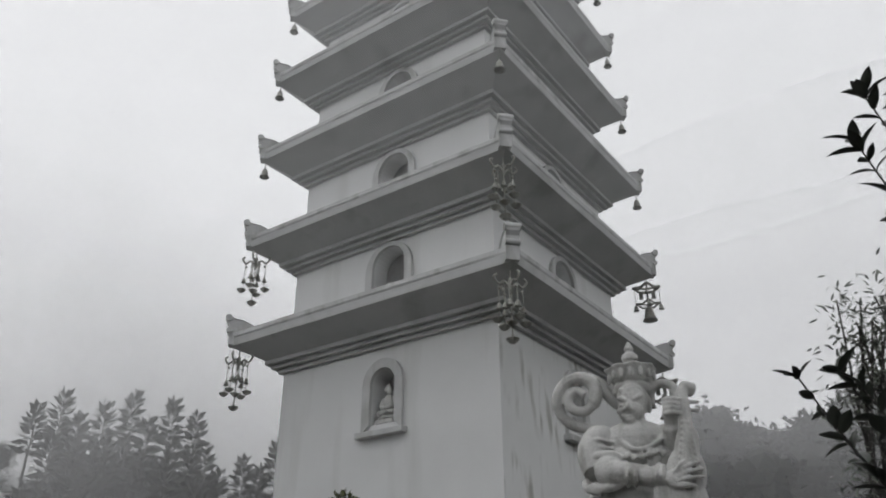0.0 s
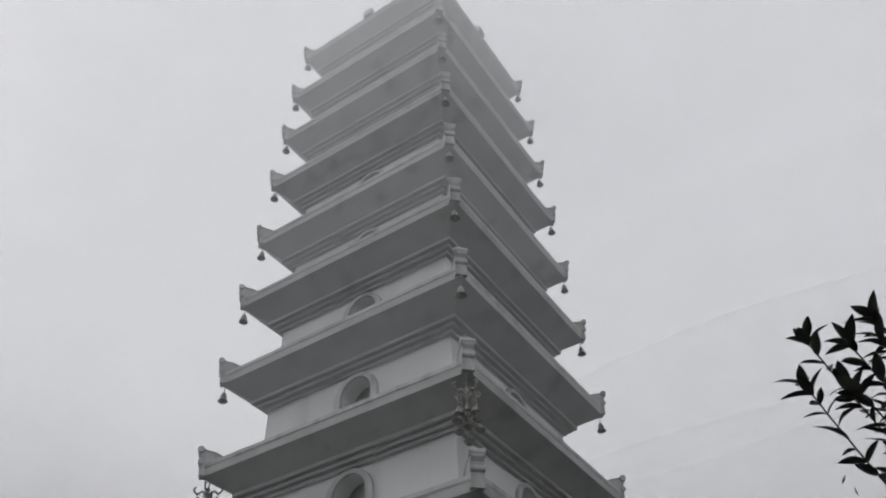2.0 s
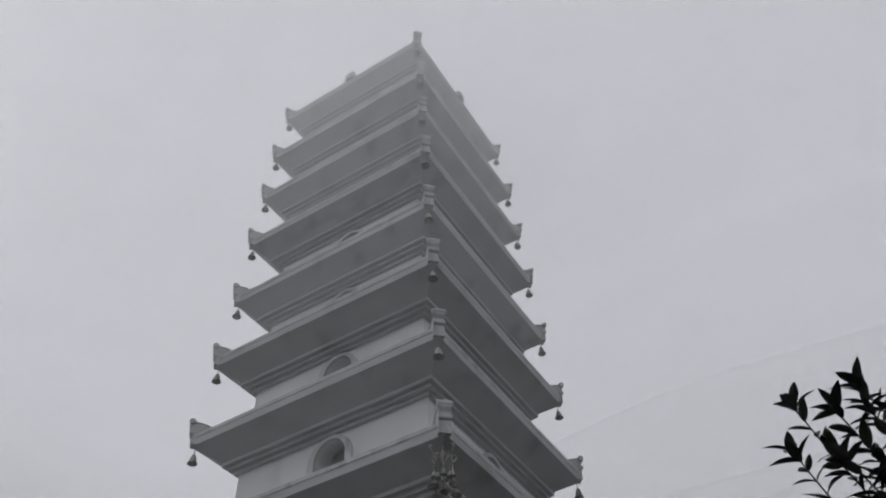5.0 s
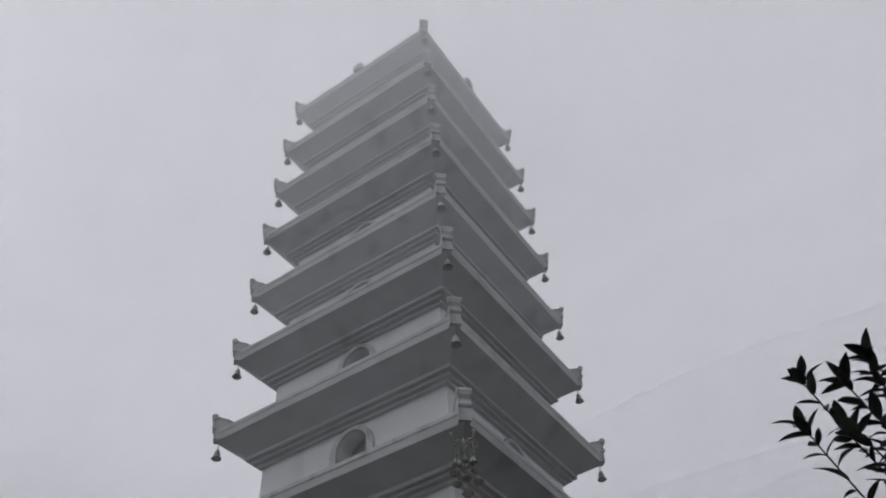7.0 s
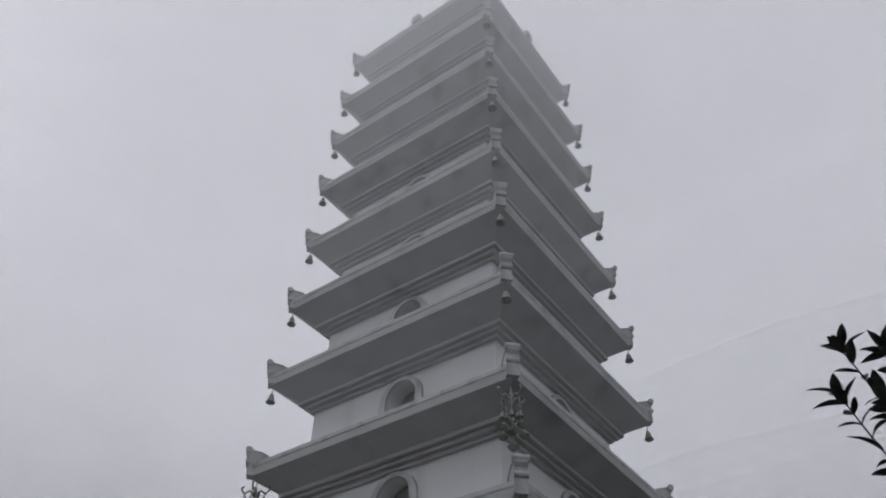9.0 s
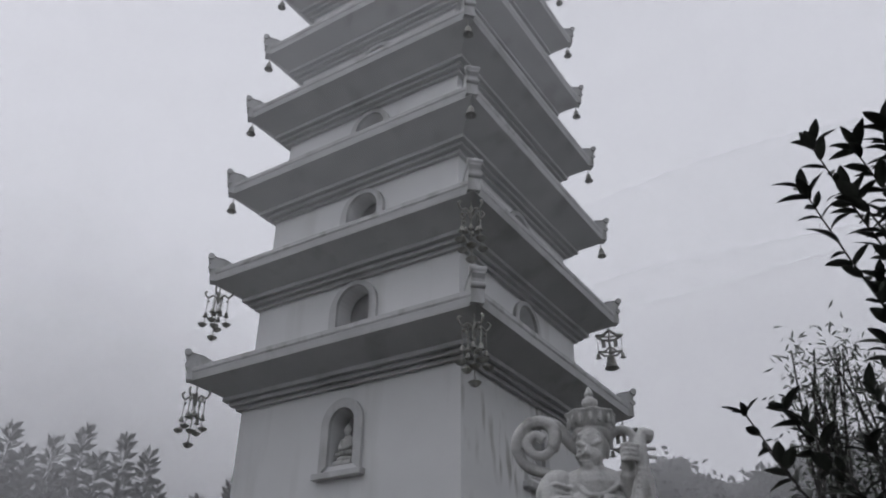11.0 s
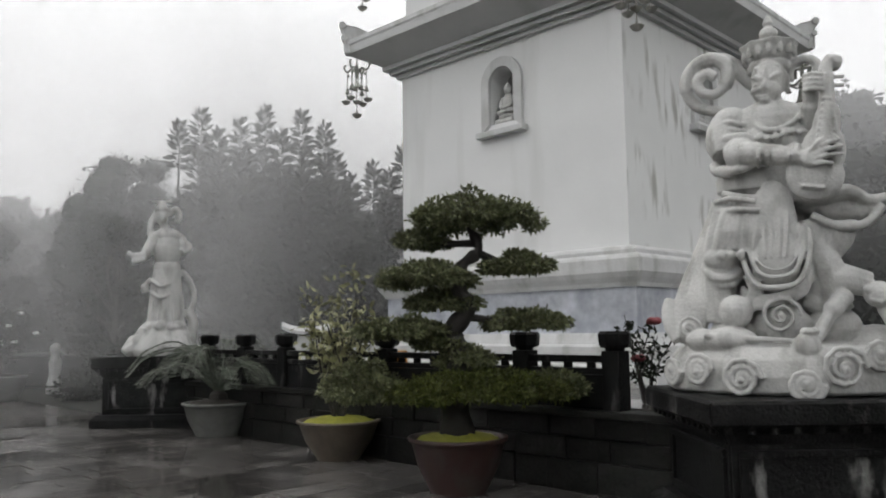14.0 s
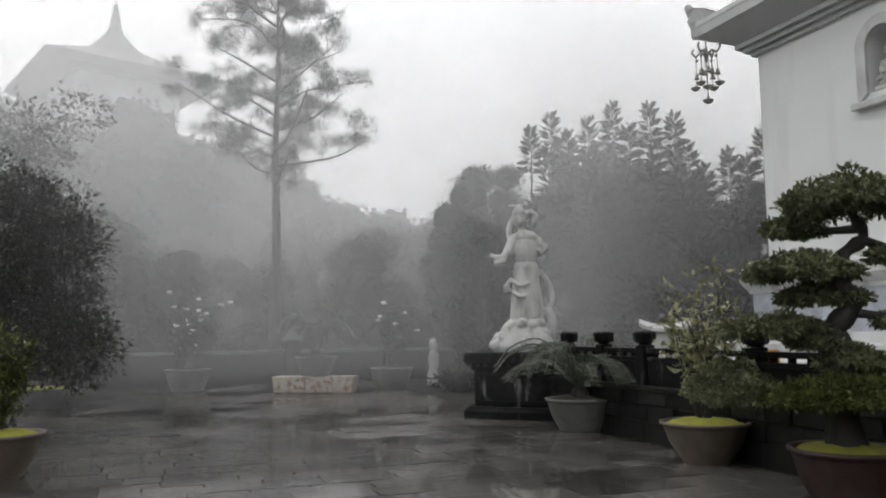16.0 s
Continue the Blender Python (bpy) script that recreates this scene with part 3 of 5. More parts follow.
def build_bell():
    t = thing("wind_bell", "small dark bronze bell hanging from an eave corner", "bell", group="bells under the eave corners")
    part("chain", tube(bmesh.new(), [(0, 0, 0.1), (0, 0, -0.2)], 0.012, 6), BRONZE, t)
    part("bell", lathe(bmesh.new(), [(r, z - 0.18) for r, z in bell_profile(1.0)], 18), BRONZE, t, smooth=True)
    part("clapper", ball(bmesh.new(), (0, 0, -0.41), 0.03), BRONZE, t)
    return t


def saucer(s):
    return [(0.002, -0.115 * s), (0.05 * s, -0.11 * s), (0.11 * s, -0.075 * s), (0.165 * s, 0.0), (0.175 * s, 0.01 * s), (0.15 * s, 0.005 * s), (0.08 * s, -0.03 * s), (0.002, -0.035 * s)]


def build_chime():
    """A hanging cluster: horned crown, strings of bells and boat-shaped saucers."""
    t = thing("hanging_chime", "dark bronze hanging wind chime with saucers and small bells", "wind chime", group="chimes under the lower eaves")
    part("hook", tube(bmesh.new(), [(0, 0, 0.12), (0, 0, -0.2)], 0.014, 6), BRONZE, t)
    bm = lathe(bmesh.new(), [(0.015, -0.14), (0.04, -0.18), (0.02, -0.24), (0.06, -0.3), (0.03, -0.36), (0.015, -0.44)], 14)
    for i in range(4):
        a = math.pi / 2 * i + 0.4
        d = Vector((math.cos(a), math.sin(a), 0))
        tube(bm, curve([d * 0.03 + Vector((0, 0, -0.3)), d * 0.12 + Vector((0, 0, -0.22)), d * 0.22 + Vector((0, 0, -0.28)), d * 0.3 + Vector((0, 0, -0.17)), d * 0.25 + Vector((0, 0, -0.12))], 4), 0.021, 7)
        ball(bm, d * 0.2 + Vector((0, 0, -0.36)), 0.028)
    part("crown", bm, BRONZE, t, smooth=True)
    tiers = [(0.22, -0.62, 0), (0.1, -0.55, 0.8)]
    for r, z, off in tiers:
        for i in range(4):
            a = math.pi / 2 * i + 0.4 + off
            x, y = r * math.cos(a), r * math.sin(a)
            part("string", tube(bmesh.new(), [(x, y, -0.25), (x, y, z - (0.26 if off == 0 else 0.1))], 0.008, 5), BRONZE, t)
            part("bell", lathe(bmesh.new(), bell_profile(0.5), 12, (x, y, z)), BRONZE, t, smooth=True)
            if off == 0:
                bm = lathe(bmesh.new(), saucer(0.56), 18, (x * 1.15, y * 1.15, z - 0.28))
                tube(bm, [(x * 1.15, y * 1.15, z - 0.32), (x * 1.15, y * 1.15, z - 0.22)], [0.03, 0.012], 8)
                part("saucer", bm, BRONZE, t, smooth=True)
    part("stem", tube(bmesh.new(), [(0, 0, -0.4), (0, 0, -1.12)], 0.012, 6), BRONZE, t)
    part("bowl", lathe(bmesh.new(), saucer(0.55), 20, (0, 0, -0.92)), BRONZE, t, smooth=True)
    bm = lathe(bmesh.new(), saucer(0.62), 18, (0, 0, -1.2))
    tube(bm, [(0, 0, -1.22), (0, 0, -1.1)], [0.035, 0.012], 8)
    part("bottom_saucer", bm, BRONZE, t, smooth=True)
    return t


def build_cage_chime():
    """The squarer kind: a flared frame, corner bells, and one large bell below."""
    t = thing("hanging_chime", "dark bronze hanging chime with a square frame and a large bell", "wind chime", group="chimes under the lower eaves")
    part("hook", tube(bmesh.new(), [(0, 0, 0.12), (0, 0, -0.75)], 0.014, 6), BRONZE, t)
    for name, r, z, thick in (("top_frame", 0.3, -0.26, 0.05), ("lower_frame", 0.27, -0.66, 0.035)):
        bm = bmesh.new()
        for i in range(4):
            p, q = ((math.pi / 2 * (i + j) + 0.5) for j in (0, 1))
            tube(bm, [(r * math.cos(p), r * math.sin(p), z + 0.04), (r * 0.6 * (math.cos(p) + math.cos(q)) / 1.2, r * 0.6 * (math.sin(p) + math.sin(q)) / 1.2, z - 0.02), (r * math.cos(q), r * math.sin(q), z + 0.04)], thick * 0.7, 6)
            tube(bm, [(0, 0, z), (r * math.cos(p), r * math.sin(p), z + 0.03)], thick * 0.5, 6)
        part(name, bm, BRONZE, t)
    for i in range(4):
        p = math.pi / 2 * i + 0.5
        x, y = 0.28 * math.cos(p), 0.28 * math.sin(p)
        part("string", tube(bmesh.new(), [(x, y, -0.24), (x * 0.97, y * 0.97, -0.66)], 0.008, 5), BRONZE, t)
        part("bell", lathe(bmesh.new(), bell_profile(0.6), 12, (x, y, -0.66)), BRONZE, t, smooth=True)
        part("plaque", box(bmesh.new(), (0.09, 0.03, 0.2), (x * 0.5, y * 0.5, -0.42), Matrix.Rotation(p, 3, "Z")), BRONZE, t)
    part("great_bell", lathe(bmesh.new(), [(r, z - 0.72) for r, z in bell_profile(1.5)], 18), BRONZE, t, smooth=True)
    return t


bell = chime = cage = None
for k, (a, z, w, top) in enumerate(LEVELS):
    for i, (sx, sy) in enumerate(((-1, -1), (1, -1), (1, 1), (-1, 1))):
        r = a - 0.08 if k > 1 else a - 0.16
        m = pose(sx * r, sy * r, z - (0.02 if k > 1 else 0.06), 0, 0, 37 * i + 11 * k)
        if k > 1:
            if bell is None:
                bell = build_bell()
                bell.matrix_world = m
            else:
                copy_thing(bell, m)
        elif i < 2:
            if chime is None:
                chime = build_chime()
                chime.matrix_world = m
            else:
                copy_thing(chime, m)
        else:
            if cage is None:
                cage = build_cage_chime()
                cage.matrix_world = m
            else:
                copy_thing(cage, m)


# ---- terrace with its retaining wall and balustrade ----
WALL_Y, TOP = -6.72, 0.78


def build_terrace():
    bm = bmesh.new()
    box(bm, (9.9, 14.5, TOP - 0.02), (1.35, WALL_Y + 0.12 + 7.25, (TOP - 0.02) / 2))
    terrace = tagged(part("terrace", bm, MORTAR), "raised stone terrace with a dark wet retaining wall", "terrace", kind="structure")
    bm = bmesh.new()
    box(bm, (10.0, 0.34, 0.07), (1.35, WALL_Y + 0.12, TOP - 0.03), bevel=0.012)
    box(bm, (0.34, 14.0, 0.07), (6.3, 0.45, TOP - 0.03), bevel=0.012)
    part("coping", bm, RUBBLE, terrace)
    bm = bmesh.new()
    box(bm, (9.6, 14.0, 0.03), (1.3, 0.6, TOP + 0.0))
    part("terrace_floor", bm, PAVER, terrace)
    rng = random.Random(8)
    # coursed stones on the south and west faces
    z = 0.0
    for h in (0.3, 0.22, 0.21):
        x = -3.6
        while x < 6.2:
            length = rng.uniform(0.35, 0.85)
            bm = bmesh.new()
            box(bm, (length - 0.01, 0.16, h - 0.009), (0, 0, 0), bevel=0.008)
            for v in bm.verts:
                v.co += Vector((rng.uniform(-1, 1), rng.uniform(-1, 1), rng.uniform(-1, 1))) * 0.006
            ob = part("stone", bm, RUBBLE, terrace)
            ob.matrix_local = pose(x + length / 2, WALL_Y + 0.06 + rng.uniform(-0.012, 0.012), z + h / 2)
            x += length
        z += h
    return terrace


terrace = build_terrace()


def octagon(bm, r0, r1, z0, z1):
    return lathe(bm, [(r0 * 0.86, z0), (r0, z0 + 0.025), (r1, z1 - 0.03), (r1 * 0.86, z1)], 8)


def build_balustrade(name_label, start, step, count, turn):
    """Square posts with eight-sided caps, two rails and low panels, of nearly black wet stone."""
    t = thing("balustrade", name_label, "balustrade", (*start, TOP + 0.003), turn, "balustrades round the terrace")
    post_me = cap_me = None
    for i in range(count):
        at = Matrix.Translation((i * step, 0, 0))
        if post_me is None:
            ob = part("post", box(bmesh.new(), (0.2, 0.2, 0.57), (0, 0, 0.285), bevel=0.015), DARKSTONE, t)
            bm = octagon(bmesh.new(), 0.155, 0.165, 0.6, 0.76)
            lathe(bm, [(0.09, 0.565), (0.1, 0.6)], 8)
            cap = part("cap", bm, DARKSTONE, ob)
            post_me, cap_me = ob.data, cap.data
        else:
            ob = shared("post", post_me, t)
            shared("cap", cap_me, ob)
        ob.matrix_local = at
        if i < count - 1:
            for name, size, z in (("top_rail", (step - 0.2, 0.13, 0.07), 0.49), ("lower_rail", (step - 0.2, 0.11, 0.06), 0.37), ("panel", (step - 0.2, 0.07, 0.33), 0.17)):
                bm = bmesh.new()
                box(bm, size, (i * step + step / 2, 0, z), bevel=0.01)
                part(name, bm, DARKSTONE, t)
            for k in range(3):
                part("baluster", box(bmesh.new(), (0.07, 0.06, 0.06), (i * step + step * (k + 1) / 4, 0, 0.428)), DARKSTONE, t)
    return t


build_balustrade("low nearly black stone balustrade with eight-sided post caps", (-2.95, WALL_Y + 0.12), 1.11, 8, 0)
build_balustrade("low nearly black stone balustrade behind the large statue", (6.3, -4.6), 1.11, 11, 90)


# ---- pedestals ----
def build_pedestal(at, turn, label):
    t = thing("pedestal", label, "pedestal", at, turn, "statue pedestals")
    for name, prof in (("foot", [(0.99, 0.0), (0.99, 0.13), (0.95, 0.16), (0.9, 0.2)]), ("die", [(0.82, 0.19), (0.82, 0.74)]),
                       ("neck", [(0.84, 0.73), (0.88, 0.8), (0.96, 0.85)]), ("top_slab", [(0.96, 0.85), (0.99, 0.87), (0.99, 1.0), (0.97, 1.02)])):
        bm = bmesh.new()
        squared(bm, [(0, prof[0][1])] + prof + [(0, prof[-1][1])])
        for v in bm.verts:
            v.co.y *= 0.84
        bmesh.ops.bevel(bm, geom=[e for e in bm.edges if abs(e.verts[0].co.z - e.verts[1].co.z) > 0.02], offset=0.015, segments=2, affect="EDGES")
        part(name, bm, WORN, t)
    for side in range(4):
        w = 0.82 if side % 2 == 0 else 0.69
        far = 0.69 if side % 2 == 0 else 0.82
        bm = bmesh.new()
        for x0, x1, z0, z1 in ((-w + 0.06, w - 0.06, 0.24, 0.29), (-w + 0.06, w - 0.06, 0.64, 0.69), (-w + 0.06, -w + 0.12, 0.291, 0.639), (w - 0.12, w - 0.06, 0.291, 0.639)):
            box(bm, (x1 - x0, 0.03, z1 - z0), ((x0 + x1) / 2, -far - 0.012, (z0 + z1) / 2), bevel=0.006)
        part("panel_border", faced(bm, far, side), WORN, t)
    teeth = bmesh.new()
    for side in range(4):
        w, far = (0.94, 0.79) if side % 2 == 0 else (0.79, 0.94)
        for i in range(12):
            m = Matrix.Rotation(math.pi / 2 * side, 3, "Z")
            box(teeth, (0.05, 0.03, 0.05), m @ Vector((-w + 0.08 + i * (2 * w - 0.16) / 11, -far, 0.83)), m)
    tagged(part("dentil_course", teeth, WORN, t), kind="stuff")
    return t


PED = "black wet carved stone pedestal with pale worn streaks"
build_pedestal((6.62, -6.82, 0), 45, PED).scale = (1, 1, 1.042)
build_pedestal((-4.35, -6.75, 0), 45, "dark grey carved stone pedestal in the mist").scale = (0.92, 0.92, 1.17)
build_pedestal((5.9, 8.9, 0), 135, "dark grey carved stone pedestal behind the balustrade")


# ---- stone statues ----
def fused(name, bm, at, turn, voxel, label, group="large statues on the pedestals"):
    """Joins overlapping masses into one carved surface."""
    ob = part(name, bm, STATUE, smooth=True)
    m = ob.modifiers.new("carved", "REMESH")
    m.mode, m.voxel_size, m.use_smooth_shade = "VOXEL", voxel, True
    ob.matrix_world = pose(*at, 0, 0, turn)
    return tagged(ob, label, "statue", group)


def spiral(bm, at, r, turns, thick, normal_turn=0.0, n=26, hand=1):
    """A raised spiral on a plane that faces -y, turned about the upright."""
    m = Matrix.Rotation(normal_turn, 3, "Z")
    pts = []
    for i in range(n + 1):
        k = i / n
        a = hand * turns * 2 * math.pi * k
        pts.append(Vector(at) + m @ Vector((r * (1 - k * 0.92) * math.cos(a), -0.012 * k, r * (1 - k * 0.92) * math.sin(a))))
    tube(bm, pts, [thick * (1 - 0.35 * i / n) for i in range(n + 1)], 6)
    ball(bm, pts[-1], thick * 1.3, u=8, v=6)


def folds(bm, top, foot, r0, r1, count, spread, thick, depth=0.0):
    """Cloth folds that run down and outwards over the front of a robe."""
    for i in range(count):
        k = (i + 0.5) / count * 2 - 1
        a = k * spread
        p0 = Vector((top[0] + r0[0] * math.sin(a), top[1] - r0[1] * math.cos(a), top[2]))
        p2 = Vector((foot[0] + r1[0] * math.sin(a * 1.08), foot[1] - r1[1] * math.cos(a), foot[2] + 0.04 * math.sin(i * 2.3)))
        p1 = (p0 + p2) / 2 + Vector((0.02 * math.sin(i * 1.7), -depth, 0))
        tube(bm, curve([p0, p1, p2], 5), [thick * 0.6] * 5 + [thick] * 6, 6)


def build_guardian():
    """The lute-bearing guardian, armoured and robed, treading on an imp over a bank of scrolled cloud."""
    def drawn(a, b, out):
        """From the units of the carver's drawing (a to the side, b down, out of the sheet in metres) to the block."""
        k = 1 - out / 6.85
        return ((a - 1375 + 0.0772 * (807 - b)) / 207 * k, -out, 0.55 + ((807 - b) / 216 - 0.55) * k)

    bm = bmesh.new()
    # cloud bank with raised spirals
    lathe(bm, [(0.86, 0.045), (0.91, 0.07), (0.93, 0.18), (0.89, 0.3), (0.8, 0.39), (0.4, 0.43)], 40, sx=1.0, sy=0.72, fold=0.02, folds=9)
    for u, z, r, hand in ((-0.83, 0.21, 0.115, -1), (-0.62, 0.22, 0.13, 1), (-0.31, 0.17, 0.15, 1), (0.12, 0.13, 0.13, -1), (0.37, 0.25, 0.16, 1), (0.6, 0.34, 0.12, -1), (0.8, 0.13, 0.14, 1)):
        a = math.asin(max(-0.98, min(0.98, u / 0.94)))
        y = -0.685 * math.cos(a)
        spiral(bm, (u * 1.0, y - 0.01, z), r, 2.7, 0.022, math.atan2(u * 0.72, -y * 1.4), hand=hand)
    # heaped rock under the feet
    for c, r in (((-0.712, -0.20, 0.497), 0.12), ((-0.362, -0.20, 0.474), 0.2), ((-0.028, -0.18, 0.542), 0.24), ((0.351, -0.12, 0.542), 0.2), ((0.627, -0.10, 0.405), 0.2)):
        ball(bm, c, (r, r * 0.8, r * 0.75))
    spiral(bm, (-0.021, -0.40, 0.621), 0.15, 2.2, 0.02)
    spiral(bm, (-0.691, -0.36, 0.542), 0.09, 1.8, 0.016)
    # legs and the robe's inner skirt
    lathe(bm, [(0.36, 0.42), (0.37, 0.7), (0.39, 1.0), (0.36, 1.35), (0.29, 1.7)], 48, (-0.12, 0.06, 0), fold=0.035, folds=11, sx=0.95, sy=0.6)
    tube(bm, curve([(-0.370, -0.12, 1.315), (-0.455, -0.20, 0.946), (-0.457, -0.18, 0.587)], 5), [0.17, 0.17, 0.165, 0.16, 0.15, 0.14, 0.135, 0.13, 0.13, 0.13, 0.13], 12)
    tube(bm, curve([(0.153, -0.08, 1.320), (0.312, -0.14, 0.950), (0.319, -0.10, 0.724)], 5), 0.15, 12)
    # boots: a rounded toe, a long sole
    ball(bm, (-0.338, -0.36, 0.661), (0.125, 0.13, 0.13))
    ball(bm, (-0.390, -0.40, 0.446), (0.21, 0.15, 0.1))
    ball(bm, (-0.586, -0.34, 0.445), (0.14, 0.13, 0.09))
    # lion-faced greave with a curled hem
    ball(bm, (-0.437, -0.30, 1.082), (0.13, 0.08, 0.09))
    for k in (-1, 0, 1):
        ball(bm, (-0.35 + 0.07 * k, -0.385, 1.1), 0.036, u=8, v=6)
    tube(bm, curve([(-0.564, -0.22, 1.026), (-0.501, -0.33, 0.939), (-0.387, -0.34, 0.920), (-0.291, -0.24, 0.980)], 5), 0.035, 8)
    tube(bm, curve([(-0.564, -0.22, 0.963), (-0.483, -0.32, 0.886), (-0.370, -0.32, 0.869), (-0.296, -0.22, 0.927)], 5), 0.026, 8)
    # tasset panels over the thighs, layered
    for x0, x1, y0, y1, d in ((1250, 1300, 462, 575, 0.26), (1262, 1316, 478, 560, 0.3)):
        for i in range(7):
            f = i / 6
            x = x0 + (x1 - x0) * f
            tube(bm, curve([drawn(x + 6, y0, d), drawn(x - 2 + 3 * f, (y0 + y1) / 2, d + 0.05), drawn(x - 8 + 6 * f, y1 - 8 * math.sin(3.1 * f), d + 0.02)], 4), [0.03] * 4 + [0.036] * 5, 7)
    for pts in ([(-0.467, -0.28, 1.528), (-0.337, -0.34, 1.545), (-0.151, -0.36, 1.507)], [(-0.464, -0.28, 1.457), (-0.274, -0.36, 1.454), (-0.129, -0.36, 1.437)]):
        tube(bm, curve(pts, 5), 0.024, 7)
    # long rounded apron with nested borders, and its folds
    ball(bm, (-0.030, -0.26, 1.321), (0.17, 0.1, 0.36))
    ball(bm, (-0.031, -0.30, 1.073), (0.19, 0.09, 0.24))
    for w, top, low, th in ((42, 560, 604, 0.018), (34, 560, 592, 0.011), (52, 570, 622, 0.022)):
        tube(bm, curve([drawn(1350 - w, top - 40, 0.28), drawn(1350 - w, top, 0.35), drawn(1350 - w * 0.6, low - 8, 0.42), drawn(1352, low, 0.43), drawn(1350 + w * 0.7, low - 10, 0.42), drawn(1350 + w, top - 6, 0.35), drawn(1350 + w * 0.95, top - 46, 0.28)], 5), th, 7)
    for k in range(4):
        tube(bm, curve([drawn(1328 + 12 * k, 470, 0.3), drawn(1330 + 12 * k, 520, 0.365), drawn(1334 + 10 * k, 570, 0.38)], 4), 0.014, 6)
    # hem that sweeps across below the apron
    for k in range(6):
        tube(bm, curve([drawn(1300, 622 + 7 * k, 0.26), drawn(1325, 640 + 3 * k, 0.34), drawn(1360, 640 - 4 + 2 * k, 0.36), drawn(1392, 618 + 3 * k, 0.33), drawn(1402, 585 + 4 * k, 0.24)], 5), 0.03, 7)
    for k in range(5):
        tube(bm, curve([drawn(1302 + 3 * k, 600, 0.3), drawn(1312 + 4 * k, 622, 0.36), drawn(1306 + 6 * k, 648, 0.34)], 4), 0.018, 6)
    # belt and waist
    lathe(bm, [(0.27, 1.62), (0.305, 1.64), (0.305, 1.76), (0.27, 1.79)], 30, (-0.15, 0, 0), sy=0.8)
    lathe(bm, [(0.28, 1.86), (0.25, 1.78), (0.27, 1.68), (0.26, 1.6)], 30, (-0.15, 0, 0), sy=0.8)
    tube(bm, curve([(-0.401, -0.20, 1.612), (-0.224, -0.27, 1.556), (-0.016, -0.27, 1.556), (0.116, -0.20, 1.630)], 5), 0.03, 8)
    ball(bm, (-0.085, -0.27, 1.565), (0.07, 0.05, 0.06))
    # chest and shoulders
    ball(bm, (-0.080, -0.00, 2.000), (0.3, 0.22, 0.33))
    ball(bm, (-0.017, -0.04, 2.176), (0.3, 0.19, 0.2))
    ball(bm, (-0.108, -0.16, 2.011), (0.14, 0.09, 0.13))
    ball(bm, (0.115, -0.16, 2.025), (0.14, 0.09, 0.13))
    tube(bm, curve([(-0.176, -0.16, 2.224), (-0.079, -0.24, 2.106), (0.027, -0.25, 2.085), (0.137, -0.23, 2.126), (0.230, -0.16, 2.224)], 5), 0.022, 7)
    for k in range(6):
        spiral(bm, drawn(1318 + 13 * k, 356 + 5 * math.sin(k * 1.2), 0.265), 0.036, 1.2, 0.012, n=10)
    for k in range(5):
        ball(bm, drawn(1322 + 13 * k, 378 + 4 * (k % 2), 0.25), 0.03, u=8, v=6)
    # near shoulder, puffed sleeve and its wide turned cuff
    ball(bm, (-0.316, -0.04, 2.222), (0.15, 0.16, 0.13))
    tube(bm, curve([(-0.334, -0.04, 2.235), (-0.371, -0.08, 2.097), (-0.351, -0.16, 1.921)], 5), [0.13, 0.135, 0.14, 0.145, 0.15, 0.15, 0.15, 0.145, 0.14, 0.13, 0.12], 14)
    for k in range(3):
        tube(bm, curve([drawn(1246, 330 + 13 * k, 0.1), drawn(1266, 322 + 14 * k, 0.21), drawn(1294, 330 + 12 * k, 0.18)], 4), 0.016, 6)
    tube(bm, curve([(-0.395, -0.14, 1.984), (-0.354, -0.24, 2.043), (-0.222, -0.27, 2.054), (-0.143, -0.24, 2.007)], 5), 0.032, 8)
    ball(bm, (-0.252, -0.26, 1.914), (0.13, 0.1, 0.13))
    tube(bm, curve([(-0.134, -0.30, 1.976), (-0.112, -0.32, 1.893), (-0.175, -0.32, 1.804), (-0.289, -0.30, 1.773), (-0.412, -0.22, 1.806)], 5), 0.034, 8)
    tube(bm, curve([(-0.463, -0.12, 1.861), (-0.434, -0.20, 1.791), (-0.325, -0.26, 1.762)], 4), 0.04, 8)
    # forearm with wraps, open hand across the strings
    tube(bm, curve([(-0.233, -0.30, 1.897), (-0.013, -0.38, 1.854), (0.188, -0.42, 1.802)], 5), [0.1, 0.098, 0.095, 0.09, 0.088, 0.085, 0.08, 0.076, 0.07, 0.064, 0.06], 12)
    for x in (1318, 1332, 1368, 1378):
        tube(bm, curve([drawn(x, 374, 0.4), drawn(x - 2, 392, 0.48), drawn(x, 410, 0.4)], 3), 0.018, 6)
    ball(bm, (0.245, -0.46, 1.795), (0.075, 0.04, 0.075))
    for y0, y1, x1 in ((388, 372, 1440), (396, 384, 1446), (404, 398, 1446), (412, 414, 1432)):
        tube(bm, curve([drawn(1402, y0, 0.48), drawn(1420, (y0 + y1) / 2 - 2, 0.5), drawn(x1, y1, 0.47)], 4), [0.021] * 5 + [0.016] * 4, 7)
    tube(bm, curve([(0.240, -0.48, 1.842), (0.297, -0.50, 1.898), (0.354, -0.48, 1.929)], 3), 0.02, 6)
    # lute: flat pear body, fretted neck, bent peg box with pegs
    lean = Matrix.Rotation(radians(9), 3, "Y")
    ball(bm, (0.268, -0.40, 1.667), (0.21, 0.06, 0.19), lean)
    ball(bm, (0.331, -0.40, 1.828), (0.16, 0.055, 0.24), lean)
    ball(bm, (0.365, -0.40, 2.024), (0.1, 0.05, 0.22), lean)
